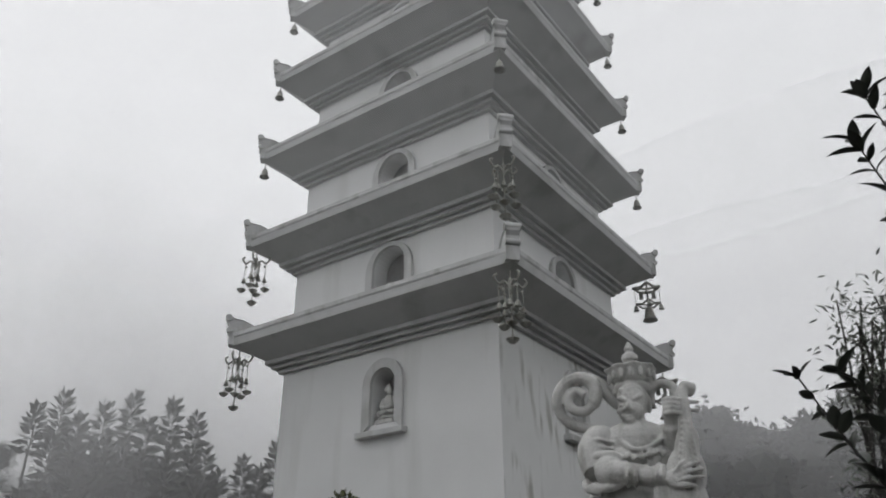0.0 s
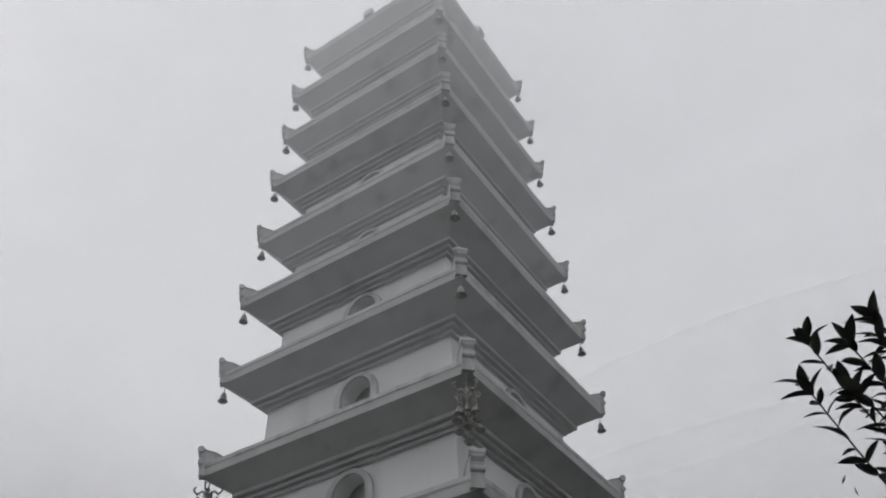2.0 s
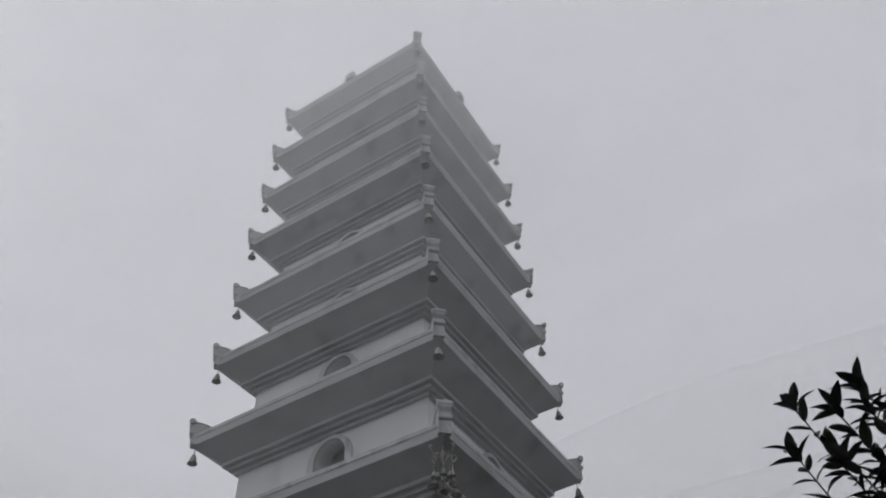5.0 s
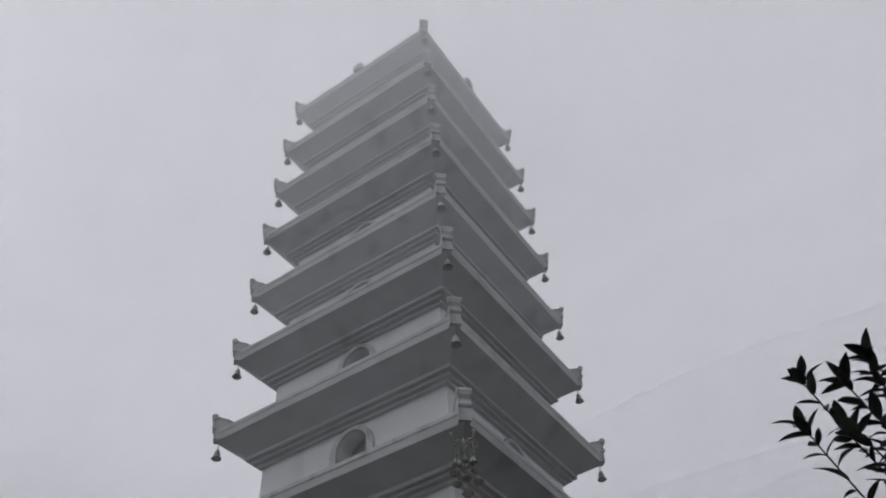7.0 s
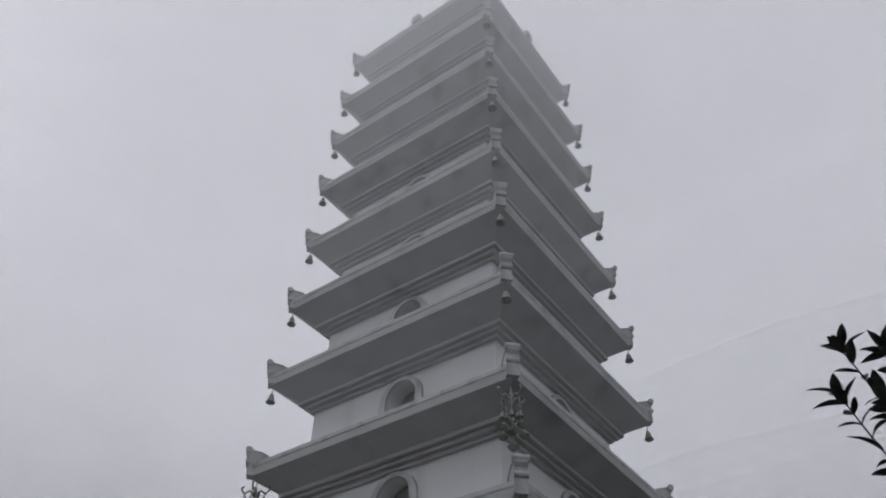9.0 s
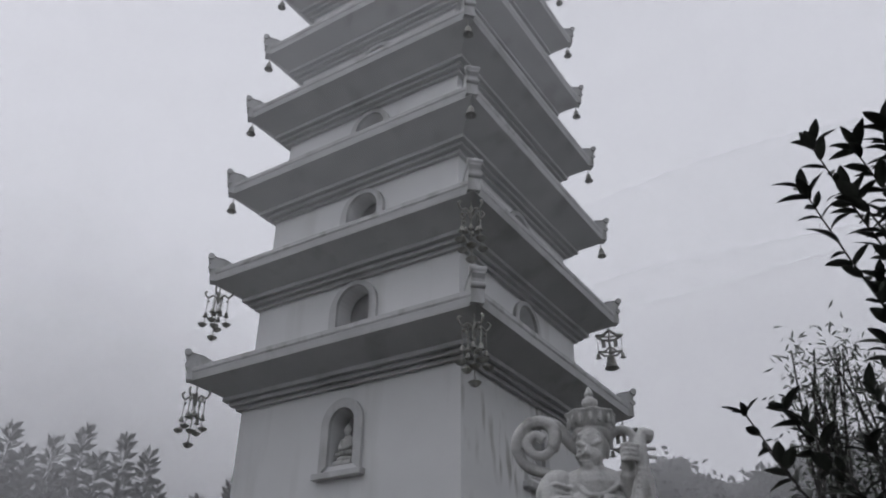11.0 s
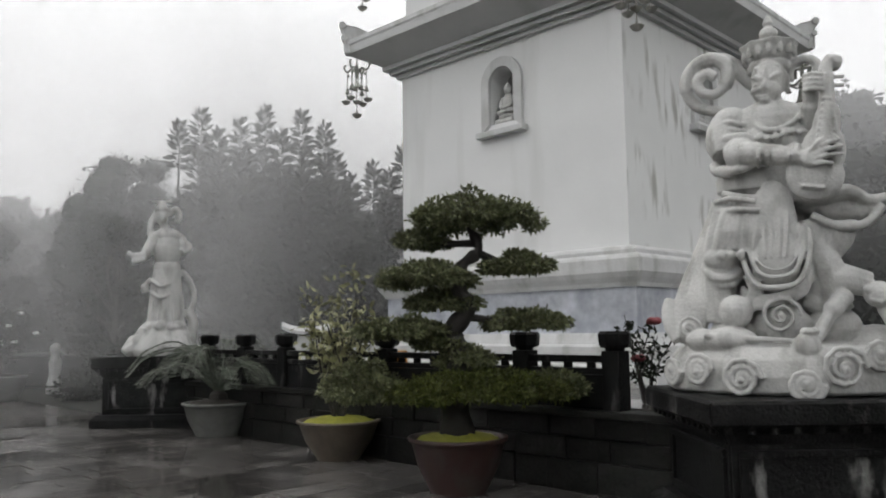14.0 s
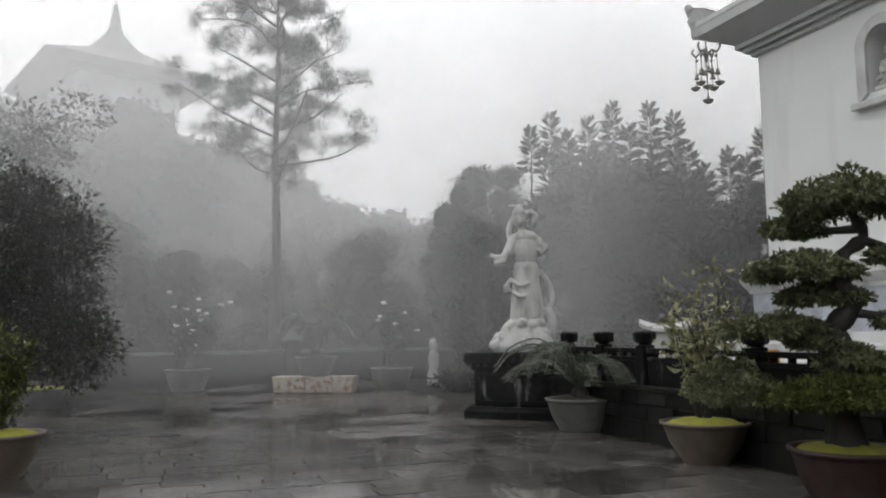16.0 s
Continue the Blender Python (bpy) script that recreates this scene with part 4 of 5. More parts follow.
    tube(bm, [(0.353, -0.42, 1.889), (0.379, -0.41, 2.196), (0.390, -0.38, 2.431)], [0.09, 0.062, 0.045], 10)
    tube(bm, curve([(0.388, -0.38, 2.414), (0.386, -0.36, 2.490), (0.418, -0.34, 2.540), (0.475, -0.30, 2.534)], 4), [0.05] * 8 + [0.065] * 5, 8)
    for k in range(8):
        box(bm, (0.15 - 0.011 * k, 0.03, 0.014), drawn(1420, 376 - 11 * k, 0.475 - 0.003 * k), lean)
    box(bm, (0.16, 0.03, 0.022), (0.249, -0.47, 1.568), lean)
    for y in (262, 277):
        tube(bm, [drawn(1384, y - 4, 0.36), drawn(1445, y + 2, 0.37)], 0.017, 7)
    # raised arm that holds the neck
    ball(bm, (0.226, -0.02, 2.213), (0.14, 0.15, 0.12))
    tube(bm, curve([(0.220, -0.04, 2.199), (0.297, -0.12, 2.111), (0.285, -0.22, 2.222), (0.276, -0.30, 2.366)], 5), [0.11] * 6 + [0.085] * 6 + [0.06] * 4, 10)
    ball(bm, (0.278, -0.33, 2.393), (0.05, 0.05, 0.07))
    for k in range(4):
        tube(bm, curve([drawn(1384, 254 + 9 * k, 0.34), drawn(1396, 252 + 9 * k, 0.43), drawn(1414, 256 + 9 * k, 0.44)], 3), 0.019, 6)
    # neck, head and a stern smiling face turned to one side
    tube(bm, [(0.002, -0.02, 2.240), (-0.023, -0.05, 2.403)], [0.11, 0.1], 12)
    ball(bm, (-0.011, -0.04, 2.548), (0.135, 0.155, 0.165), u=24, v=16)
    ball(bm, (-0.032, -0.09, 2.452), (0.115, 0.115, 0.12), u=24, v=16)
    ball(bm, (-0.048, -0.15, 2.349), (0.045, 0.045, 0.035))
    tube(bm, [(-0.038, -0.18, 2.515), (-0.057, -0.22, 2.450), (-0.058, -0.21, 2.434)], [0.014, 0.022, 0.022], 8)
    for k in (1315, 1327):
        ball(bm, drawn(k, 268, 0.198), (0.014, 0.016, 0.012), u=8, v=6)
    for pts in ([(-0.142, -0.14, 2.542), (-0.107, -0.17, 2.540), (-0.071, -0.19, 2.513)], [(0.092, -0.12, 2.561), (0.049, -0.17, 2.552), (-0.005, -0.19, 2.518)]):
        tube(bm, curve(pts, 4), [0.012, 0.014, 0.017, 0.019, 0.02, 0.02, 0.019, 0.018, 0.015], 8)
    for k in (1311, 1336):
        ball(bm, drawn(k, 261, 0.165), (0.026, 0.02, 0.011), u=10, v=6)
        ball(bm, drawn(k + (-2 if k < 1320 else 4), 273, 0.14), (0.04, 0.04, 0.03), u=12, v=8)
    tube(bm, curve([(-0.129, -0.15, 2.397), (-0.092, -0.18, 2.381), (-0.049, -0.19, 2.378), (0.018, -0.16, 2.405)], 4), [0.004, 0.007, 0.009, 0.01, 0.01, 0.01, 0.01, 0.01, 0.01, 0.009, 0.008, 0.007, 0.004], 6)
    tube(bm, curve([(-0.103, -0.17, 2.360), (-0.056, -0.19, 2.351), (-0.008, -0.17, 2.365)], 4), [0.004, 0.007, 0.009, 0.011, 0.011, 0.011, 0.009, 0.007, 0.004], 6)
    ball(bm, (0.121, -0.02, 2.517), (0.028, 0.05, 0.085), u=10, v=8)
    # crown: band, upright flared petals, dome and gourd finial
    lathe(bm, [(0.145, -0.05), (0.16, -0.03), (0.16, 0.03), (0.145, 0.05)], 24, (-0.004, 0.04, 2.665))
    lathe(bm, [(0.14, -0.02), (0.165, 0.0), (0.185, 0.06), (0.225, 0.125), (0.21, 0.135), (0.165, 0.08), (0.12, 0.05)], 56, (0.001, 0.04, 2.730), fold=0.05, folds=8)
    for k in range(9):
        a = radians(-100 + 25 * k)
        c = Vector((0.004, 0.04, 2.758)) + Vector((0.2 * math.sin(a), -0.2 * math.cos(a), 0.02))
        ball(bm, c, (0.022, 0.016, 0.05), u=8, v=6)
    lathe(bm, [(0.13, -0.06), (0.15, 0.0), (0.12, 0.06), (0.06, 0.09), (0.045, 0.11), (0.075, 0.14), (0.07, 0.18), (0.03, 0.21), (0.045, 0.24), (0.012, 0.31)], 24, (0.008, 0.04, 2.809))
    for k in (-1, 0, 1):
        ball(bm, drawn(1326 + 16 * k, 232, 0.17 - 0.03 * abs(k)), (0.026, 0.02, 0.03), u=8, v=6)
    # ribbon that rolls up into a loop by each shoulder
    tube(bm, curve([(-0.184, -0.00, 2.208), (-0.361, 0.04, 2.330), (-0.550, 0.04, 2.395), (-0.646, 0.02, 2.501), (-0.652, -0.00, 2.644), (-0.563, -0.02, 2.757), (-0.426, -0.02, 2.790), (-0.327, -0.02, 2.702), (-0.337, -0.03, 2.570), (-0.429, -0.04, 2.484), (-0.532, -0.05, 2.509), (-0.563, -0.05, 2.601), (-0.491, -0.05, 2.665), (-0.418, -0.05, 2.619)], 6), [0.05] * 20 + [0.06] * 30 + [0.045] * 29, 9)
    tube(bm, curve([(-0.468, 0.02, 2.789), (-0.324, 0.03, 2.783), (-0.229, 0.06, 2.662), (-0.140, 0.10, 2.571), (-0.019, 0.12, 2.496)], 6), 0.055, 9)
    tube(bm, curve([(0.142, 0.10, 2.552), (0.161, 0.06, 2.662), (0.262, 0.02, 2.705), (0.353, -0.00, 2.644), (0.334, -0.00, 2.523), (0.257, -0.02, 2.536)], 6), 0.04, 9)
    tube(bm, curve([(0.321, 0.04, 2.591), (0.353, 0.02, 2.399), (0.318, -0.00, 2.208), (0.250, -0.06, 2.093)], 5), 0.045, 8)
    # long sash that trails down one side and pools
    for k in range(6):
        tube(bm, curve([drawn(1252 + 3 * k, 470, 0.1), drawn(1234 + 5 * k, 530, 0.06 + 0.02 * k), drawn(1214 + 8 * k, 590, 0.08 + 0.02 * k), drawn(1198 + 9 * k, 645, 0.14 + 0.02 * k), drawn(1198 + 8 * k, 690, 0.2)], 5), [0.034] * 10 + [0.042] * 11, 8)
    tube(bm, curve([(-0.845, -0.12, 0.769), (-0.867, -0.16, 0.668), (-0.844, -0.20, 0.542), (-0.782, -0.24, 0.444)], 5), 0.055, 9)
    ball(bm, drawn(1440, 492, 0.06), (0.26, 0.13, 0.1), Matrix.Rotation(radians(6), 3, "Y"))
    ball(bm, drawn(1478, 498, 0.06), (0.13, 0.1, 0.085), Matrix.Rotation(radians(-20), 3, "Y"))
    # wind-blown hem on the other side, a drape below, a boot cuff
    for k in range(9):
        f = k / 8
        tube(bm, curve([drawn(1376, 466 + 34 * f, 0.2 - 0.04 * k), drawn(1420, 478 + 30 * f - 12 * (1 - f), 0.22 - 0.04 * k), drawn(1456 - 4 * f, 462 + 52 * f, 0.18 - 0.03 * k), drawn(1484 - 4 * f, 480 + 38 * f, 0.14 - 0.025 * k), drawn(1510 - 10 * f, 478 + 22 * f, 0.12 - 0.02 * k)], 5), [0.062 - 0.001 * i for i in range(21)], 8)
    tube(bm, curve([(0.237, -0.22, 1.393), (0.406, -0.24, 1.301), (0.596, -0.20, 1.306), (0.735, -0.14, 1.440)], 5), 0.035, 8)
    for k in range(7):
        tube(bm, curve([drawn(1396 + 11 * k, 512, 0.18), drawn(1402 + 9.5 * k, 545, 0.22 - 0.012 * k), drawn(1408 + 6 * k, 586 - 3 * k, 0.2 - 0.012 * k)], 4), 0.038, 7)
    for y in (588, 600):
        tube(bm, curve([drawn(1400, y - 6, 0.14), drawn(1420, y + 4, 0.26), drawn(1450, y, 0.2)], 4), 0.028, 7)
    # crouching imp under the boot, arms braced, head turned out
    tube(bm, curve([(0.232, -0.10, 0.816), (0.401, -0.16, 0.895), (0.612, -0.14, 0.850)], 5), [0.12, 0.125, 0.13, 0.135, 0.13, 0.125, 0.12, 0.11, 0.105, 0.1, 0.095], 12)
    tube(bm, curve([(0.180, -0.12, 0.769), (0.317, -0.16, 0.723), (0.460, -0.18, 0.767)], 4), 0.1, 10)
    ball(bm, (0.657, -0.20, 0.776), (0.105, 0.11, 0.1))
    ball(bm, (0.704, -0.26, 0.738), (0.05, 0.05, 0.04))
    tube(bm, [(0.590, -0.28, 0.737), (0.670, -0.30, 0.710)], 0.018, 6)
    ball(bm, (0.578, -0.27, 0.809), (0.03, 0.03, 0.03), u=8, v=6)
    tube(bm, curve([(0.438, -0.24, 0.774), (0.331, -0.34, 0.656), (0.244, -0.38, 0.507), (0.181, -0.42, 0.429)], 5), [0.07] * 6 + [0.052] * 10, 9)
    tube(bm, curve([(0.700, -0.16, 0.678), (0.751, -0.28, 0.542), (0.777, -0.36, 0.411), (0.827, -0.42, 0.334)], 5), [0.065] * 6 + [0.05] * 10, 9)
    ball(bm, (0.816, -0.42, 0.316), (0.08, 0.07, 0.035))
    # staff across the rock, ending in a round vessel
    tube(bm, [(-0.569, -0.50, 0.482), (0.107, -0.52, 0.431)], [0.022, 0.022], 7)
    ball(bm, (0.140, -0.54, 0.397), (0.1, 0.09, 0.1))
    lathe(bm, [(0.05, 0.0), (0.07, 0.03), (0.05, 0.06)], 14, (0.164, -0.54, 0.474))
    return bm


fused("guardian_statue", build_guardian(), (6.53, -6.83, 1.022), 22, 0.0105, "weathered white stone guardian statue holding a lute on scrolled clouds")


def build_attendant(flip=1):
    """A slender robed figure with one arm held out, on a heap of rock."""
    bm = bmesh.new()
    # rocks
    lathe(bm, [(0.58, 0.0), (0.6, 0.1), (0.5, 0.3), (0.38, 0.5), (0.25, 0.62)], 26, (0.02, 0, 0), fold=0.07, folds=5, sy=0.8)
    rng = random.Random(4)
    for i in range(26):
        a, z = rng.uniform(0, 6.28), rng.uniform(0.05, 0.58)
        r = 0.6 - 0.55 * z
        ball(bm, (r * math.cos(a), r * 0.8 * math.sin(a), z), (0.12, 0.11, 0.09), u=9, v=6)
        if i % 2:
            spiral(bm, (r * math.cos(a) * 1.1, r * 0.8 * math.sin(a) - 0.09, z), 0.08, 1.6, 0.018)
    tube(bm, curve([(-0.2, -0.15, 0.3), (-0.42, -0.2, 0.16), (-0.58, -0.18, 0.06)], 4), 0.12, 8)
    # robe
    lathe(bm, [(0.3, 0.5), (0.29, 0.8), (0.26, 1.15), (0.23, 1.45), (0.21, 1.56)], 36, (0.06, 0, 0), fold=0.05, folds=11, sy=0.85)
    folds(bm, (0.06, 0, 1.45), (0.06, 0, 0.58), (0.22, 0.19), (0.3, 0.26), 11, 2.4, 0.026)
    lathe(bm, [(0.22, 1.5), (0.235, 1.55), (0.22, 1.62)], 24, (0.06, 0, 0), sy=0.8)
    ball(bm, (0.06, 0, 1.85), (0.24, 0.19, 0.36))
    ball(bm, (0.06, 0, 2.12), (0.25, 0.16, 0.13))
    for z in (1.0, 1.2):
        tube(bm, curve([(-0.2, -0.12, z + 0.1), (-0.05, -0.26, z), (0.12, -0.2, z + 0.06)], 4), 0.03, 6)
    # arms
    tube(bm, curve([(-0.14, 0, 2.12), (-0.24, -0.06, 1.9), (-0.3, -0.1, 1.76), (-0.45, -0.12, 1.72), (-0.6, -0.12, 1.79)], 5), [0.1] * 12 + [0.075] * 5 + [0.045] * 4, 9)
    tube(bm, curve([(-0.3, -0.16, 1.68), (-0.42, -0.17, 1.64), (-0.52, -0.15, 1.62)], 4), 0.05, 8)
    tube(bm, curve([(0.28, 0, 2.1), (0.34, -0.03, 1.95), (0.42, 0, 1.92), (0.3, -0.1, 1.8)], 5), 0.08, 8)
    # ribbons
    tube(bm, curve([(0.3, 0.05, 1.5), (0.46, 0.05, 1.3), (0.54, 0.05, 1.0), (0.48, 0.02, 0.78), (0.42, 0, 0.7)], 6), 0.05, 8)
    tube(bm, curve([(0.4, 0, 0.8), (0.52, 0, 0.6), (0.5, 0, 0.3), (0.46, 0, 0.05)], 5), [0.09] * 16, 8)
    tube(bm, curve([(-0.2, -0.1, 1.35), (-0.3, -0.12, 1.2), (-0.28, -0.12, 1.1)], 4), [0.04] * 4 + [0.07] * 5, 8)
    # head, crown, topknot
    tube(bm, [(0.02, 0, 2.2), (-0.02, 0, 2.35)], 0.07, 8)
    ball(bm, (-0.05, -0.02, 2.45), (0.115, 0.12, 0.155))
    tube(bm, curve([(-0.1, 0.02, 2.55), (-0.2, 0.03, 2.4), (-0.24, 0.02, 2.2), (-0.2, 0, 2.05)], 5), 0.06, 8)
    lathe(bm, [(0.1, 2.53), (0.13, 2.57), (0.12, 2.62), (0.05, 2.7), (0.015, 2.76)], 18, (-0.05, 0, 0))
    tube(bm, [(-0.25, 0, 2.72), (0.12, 0, 2.73)], 0.018, 6)
    tube(bm, curve([(0.05, 0.04, 2.5), (0.18, 0.04, 2.6), (0.25, 0.02, 2.5), (0.2, 0.02, 2.35)], 5), 0.06, 8)
    return bm


fused("attendant_statue", build_attendant(), (-4.3, -6.78, 1.196), 64, 0.018, "slender white stone figure in flowing robes on carved rocks")
fused("attendant_statue", build_attendant(), (5.9, 8.9, 1.022), 20, 0.035, "white stone figure half hidden in the mist")


# ---- pots ----
def pot_profile(r, h, foot):
    return [(foot * 0.9, 0.0), (foot, 0.015), (foot * 1.02, 0.04), (foot + (r - foot) * 0.62, h * 0.5), (r * 0.95, h * 0.86), (r * 0.97, h * 0.9), (r * 1.03, h * 0.93), (r * 1.04, h * 0.99), (r * 0.98, h), (r * 0.92, h * 0.97), (r * 0.88, h * 0.85), (0.02, h * 0.82)]


def build_pot(at, r, h, foot, mat, label, fill, group="potted plants of the courtyard"):
    t = thing("plant_pot", label, "pot", at, 0, group)
    part("pot", lathe(bmesh.new(), pot_profile(r, h, foot), 40), mat, t, smooth=True)
    bm = bmesh.new()
    bmesh.ops.create_icosphere(bm, subdivisions=4, radius=1)
    for v in bm.verts:
        k = 1 + 0.1 * noise.noise(v.co * 4 + Vector(at))
        v.co = Vector((v.co.x * r * 0.9 * k, v.co.y * r * 0.9 * k, h * 0.88 + max(v.co.z, -0.3) * 0.1 * k + 0.02 * noise.noise(v.co * 9)))
    part("moss" if fill is MOSS else "soil", bm, fill, t, "bright yellow-green moss" if fill is MOSS else "", smooth=True)
    return t


# ---- the clipped bonsai ----
def build_bonsai():
    base = Vector((3.72, -7.5, 0))
    build_pot(base + Vector((-0.08, -0.075, 0)), 0.47, 0.55, 0.27, TERRACOTTA, "large wet red clay bonsai pot with moss", MOSS)
    t = thing("bonsai_tree", "dark green clipped bonsai with tiered leaf pads", "bonsai", base + Vector((0, 0, 0.52)))
    right, away = Vector((0.736, 0.677, 0)), Vector((-0.677, 0.736, 0))

    def spot(x, z, d=0.0):
        return right * x + away * d + Vector((0, 0, z - 0.52))

    trunk = curve([spot(-0.11, 0.5), spot(-0.14, 0.95, 0.03), spot(-0.08, 1.3), spot(-0.16, 1.54, 0.05), spot(0.01, 1.78), spot(-0.08, 1.98, -0.04), spot(-0.05, 2.2), spot(0.12, 2.36, 0.03), spot(0.04, 2.58), spot(0.06, 2.76)], 6)
    n = len(trunk)
    part("trunk", tube(bmesh.new(), trunk, [0.18 - 0.148 * (i / n) ** 0.55 + 0.012 * math.sin(i * 1.3) for i in range(n)], 12), BARK, t, smooth=True)
    rng = np.random.default_rng(3)
    pads = [(0.1, 2.76, 0.0, 0.72, 0.28, 0.6, 0), (-0.46, 2.49, 0.1, 0.33, 0.1, 0.28, 0), (0.51, 2.23, 0.0, 0.39, 0.11, 0.34, 0), (-0.39, 2.13, -0.05, 0.52, 0.15, 0.46, 0), (-0.25, 1.88, 0.12, 0.41, 0.11, 0.4, 0),
            (0.59, 1.68, 0.02, 0.48, 0.11, 0.4, 0), (-0.66, 1.61, 0.0, 0.52, 0.12, 0.42, 0), (-0.3, 1.48, 0.1, 0.3, 0.1, 0.3, 0), (-0.02, 1.31, 0.05, 0.32, 0.1, 0.3, 0), (0.12, 1.05, -0.15, 0.95, 0.17, 0.5, 1), (-1.02, 1.08, 0.05, 0.5, 0.25, 0.42, 0), (0.85, 1.04, 0.1, 0.42, 0.13, 0.38, 0)]
    for x, z, d, hw, hh, dep, yellow in pads:
        joint = min(trunk, key=lambda p: (p - spot(x, z, d)).length + abs(p.z - (z - 0.6)) * 0.8)
        part("limb", tube(bmesh.new(), curve([joint, (joint + spot(x, z, d)) / 2 + Vector((0, 0, -0.03)), spot(x, z - hh * 0.4, d)], 5), [0.045 - 0.003 * i for i in range(11)], 8), BARK, t, smooth=True)
        spots, ways = [], []
        for i in range(max(22, int(100 * hw))):
            a, k = rng.random() * 6.28, rng.random() ** 0.5
            c = spot(x + (hw - 0.1) * k * math.cos(a), z - hh * 0.5 + hh * 1.25 * (1 - k * k) * rng.random(), d + (dep - 0.1) * k * math.sin(a))
            p, w = cloud(rng, c, (0.12, 0.12, min(0.07, hh * 0.45)), 150, 0.2)
            spots.append(p), ways.append(w + (0, 0, 0.25 - 0.5 * k))
        spots, ways = np.concatenate(spots), np.concatenate(ways)
        m = len(spots)
        leaves("foliage_pad", spots, ways, 0.036 + 0.03 * rng.random(m), 0.02 + 0.012 * rng.random(m), LEAF_YELLOW if yellow else LEAF_BONSAI, t, seed=int(x * 100) % 97 + 1)
    return t


build_bonsai()


# ---- other potted plants ----
def build_shrub(at, height, spread, count, leaf, leaf_len, label, stems=9, seed=1, flowers=0, petal=None, bare=0.35):
    """Thin branching stems with scattered leaves, and blossoms where it has any."""
    rng = np.random.default_rng(seed)
    t = thing("potted_shrub", label, "shrub", at, 0, "shrubs in pots")
    spots, ways, tips = [], [], []
    for i in range(stems):
        a = 6.28 * i / stems + rng.random()
        top = Vector((spread * math.cos(a) * (0.4 + 0.6 * rng.random()), spread * math.sin(a) * (0.4 + 0.6 * rng.random()), height * (0.65 + 0.35 * rng.random())))
        line = curve([(0.05 * math.cos(a), 0.05 * math.sin(a), 0), Vector((top.x * 0.3, top.y * 0.3, top.z * 0.5)) + Vector(rng.normal(size=3)) * 0.05, top], 6)
        part("stem", tube(bmesh.new(), line, [0.018 - 0.0012 * k for k in range(13)], 6), BARK, t)
        for k in range(count // stems):
            f = bare + (1 - bare) * rng.random()
            p = line[min(12, int(f * 12))]
            c = np.array(p) + rng.normal(size=3) * (0.14 * spread)
            spots.append(c), ways.append(rng.normal(size=3) + (0, 0, 0.2))
        tips.append(line[-1])
        for b in range(3):
            f = int(4 + 8 * rng.random())
            q = line[min(12, f)]
            e = q + Vector(rng.normal(size=3)) * 0.22 * spread + Vector((0, 0, 0.15 * height))
            part("twig", tube(bmesh.new(), [q, (q + e) / 2 + Vector((0, 0, 0.02)), e], [0.009, 0.007, 0.004], 5), BARK, t)
            tips.append(e)
            for k in range(max(3, count // stems // 6)):
                spots.append(np.array(e) + rng.normal(size=3) * 0.06), ways.append(rng.normal(size=3))
    leaves("foliage", spots, ways, leaf_len * (0.7 + 0.6 * rng.random(len(spots))), leaf_len * 0.42, leaf, t, seed=seed)
    for i in range(flowers):
        p = tips[int(rng.integers(len(tips)))] + Vector(rng.normal(size=3)) * 0.05
        bm = bmesh.new()
        for k in range(7):
            a = k * 0.9
            ball(bm, p + Vector((0.028 * math.cos(a), 0.028 * math.sin(a), 0.012 * (k % 2))), (0.055, 0.055, 0.034), Matrix.Rotation(a, 3, "Z"), 7, 5)
        part("blossom", bm, petal, t, smooth=True)
    return t


build_pot((1.18, -7.12, 0), 0.5, 0.5, 0.26, TANPOT, "wide tan clay pot with bright yellow-green moss", MOSS)
build_shrub((1.18, -7.12, 0.46), 1.75, 0.6, 420, LEAF_PALE, 0.13, "sparse shrub with pale yellowish leaves in a clay pot", 10, 2)
build_pot((-2.1, -6.9, 0), 0.53, 0.52, 0.33, GREYPOT, "round grey concrete pot", SOIL)
build_pot((-14.3, -12.3, 0), 0.62, 0.62, 0.42, GREYPOT, "wide grey concrete pot of white roses", SOIL)
build_shrub((-14.3, -12.3, 0.55), 1.9, 1.35, 900, LEAF_TREE, 0.13, "loose rose bush with white blossoms in a grey pot", 13, 5, 18, PETAL)
build_pot((-12.3, -7.0, 0), 0.58, 0.6, 0.4, GREYPOT, "wide grey concrete pot beside the planter", SOIL)
build_shrub((-12.3, -7.0, 0.55), 1.5, 0.8, 500, LEAF_TREE, 0.12, "rose bush with a few white blossoms", 9, 6, 9, PETAL)
build_pot((-10.4, -15.4, 0), 0.6, 0.45, 0.4, GREYPOT, "shallow grey pot at the courtyard's edge", MOSS)
build_shrub((-10.4, -15.4, 0.4), 1.6, 0.9, 900, LEAF_TREE, 0.12, "dark shrub in a shallow grey pot", 9, 9)
build_pot((-1.25, -14.85, 0), 0.5, 0.5, 0.3, TANPOT, "clay pot with green moss near the courtyard's middle", MOSS)
build_shrub((-1.25, -14.85, 0.45), 1.35, 0.55, 2200, LEAF_YELLOW, 0.075, "leafy yellow-green shrub in a mossy clay pot", 10, 12, bare=0.2)
build_shrub((4.75, -5.9, TOP + 0.02), 0.95, 0.35, 160, LEAF_TREE, 0.09, "small plant with red blossoms on the terrace", 5, 21, 2, REDPETAL)
build_shrub((6.9, -2.4, TOP + 0.02), 1.1, 0.7, 420, LEAF_TREE, 0.1, "rose bush with pale blossoms behind the balustrade", 8, 22, 8, PETAL)


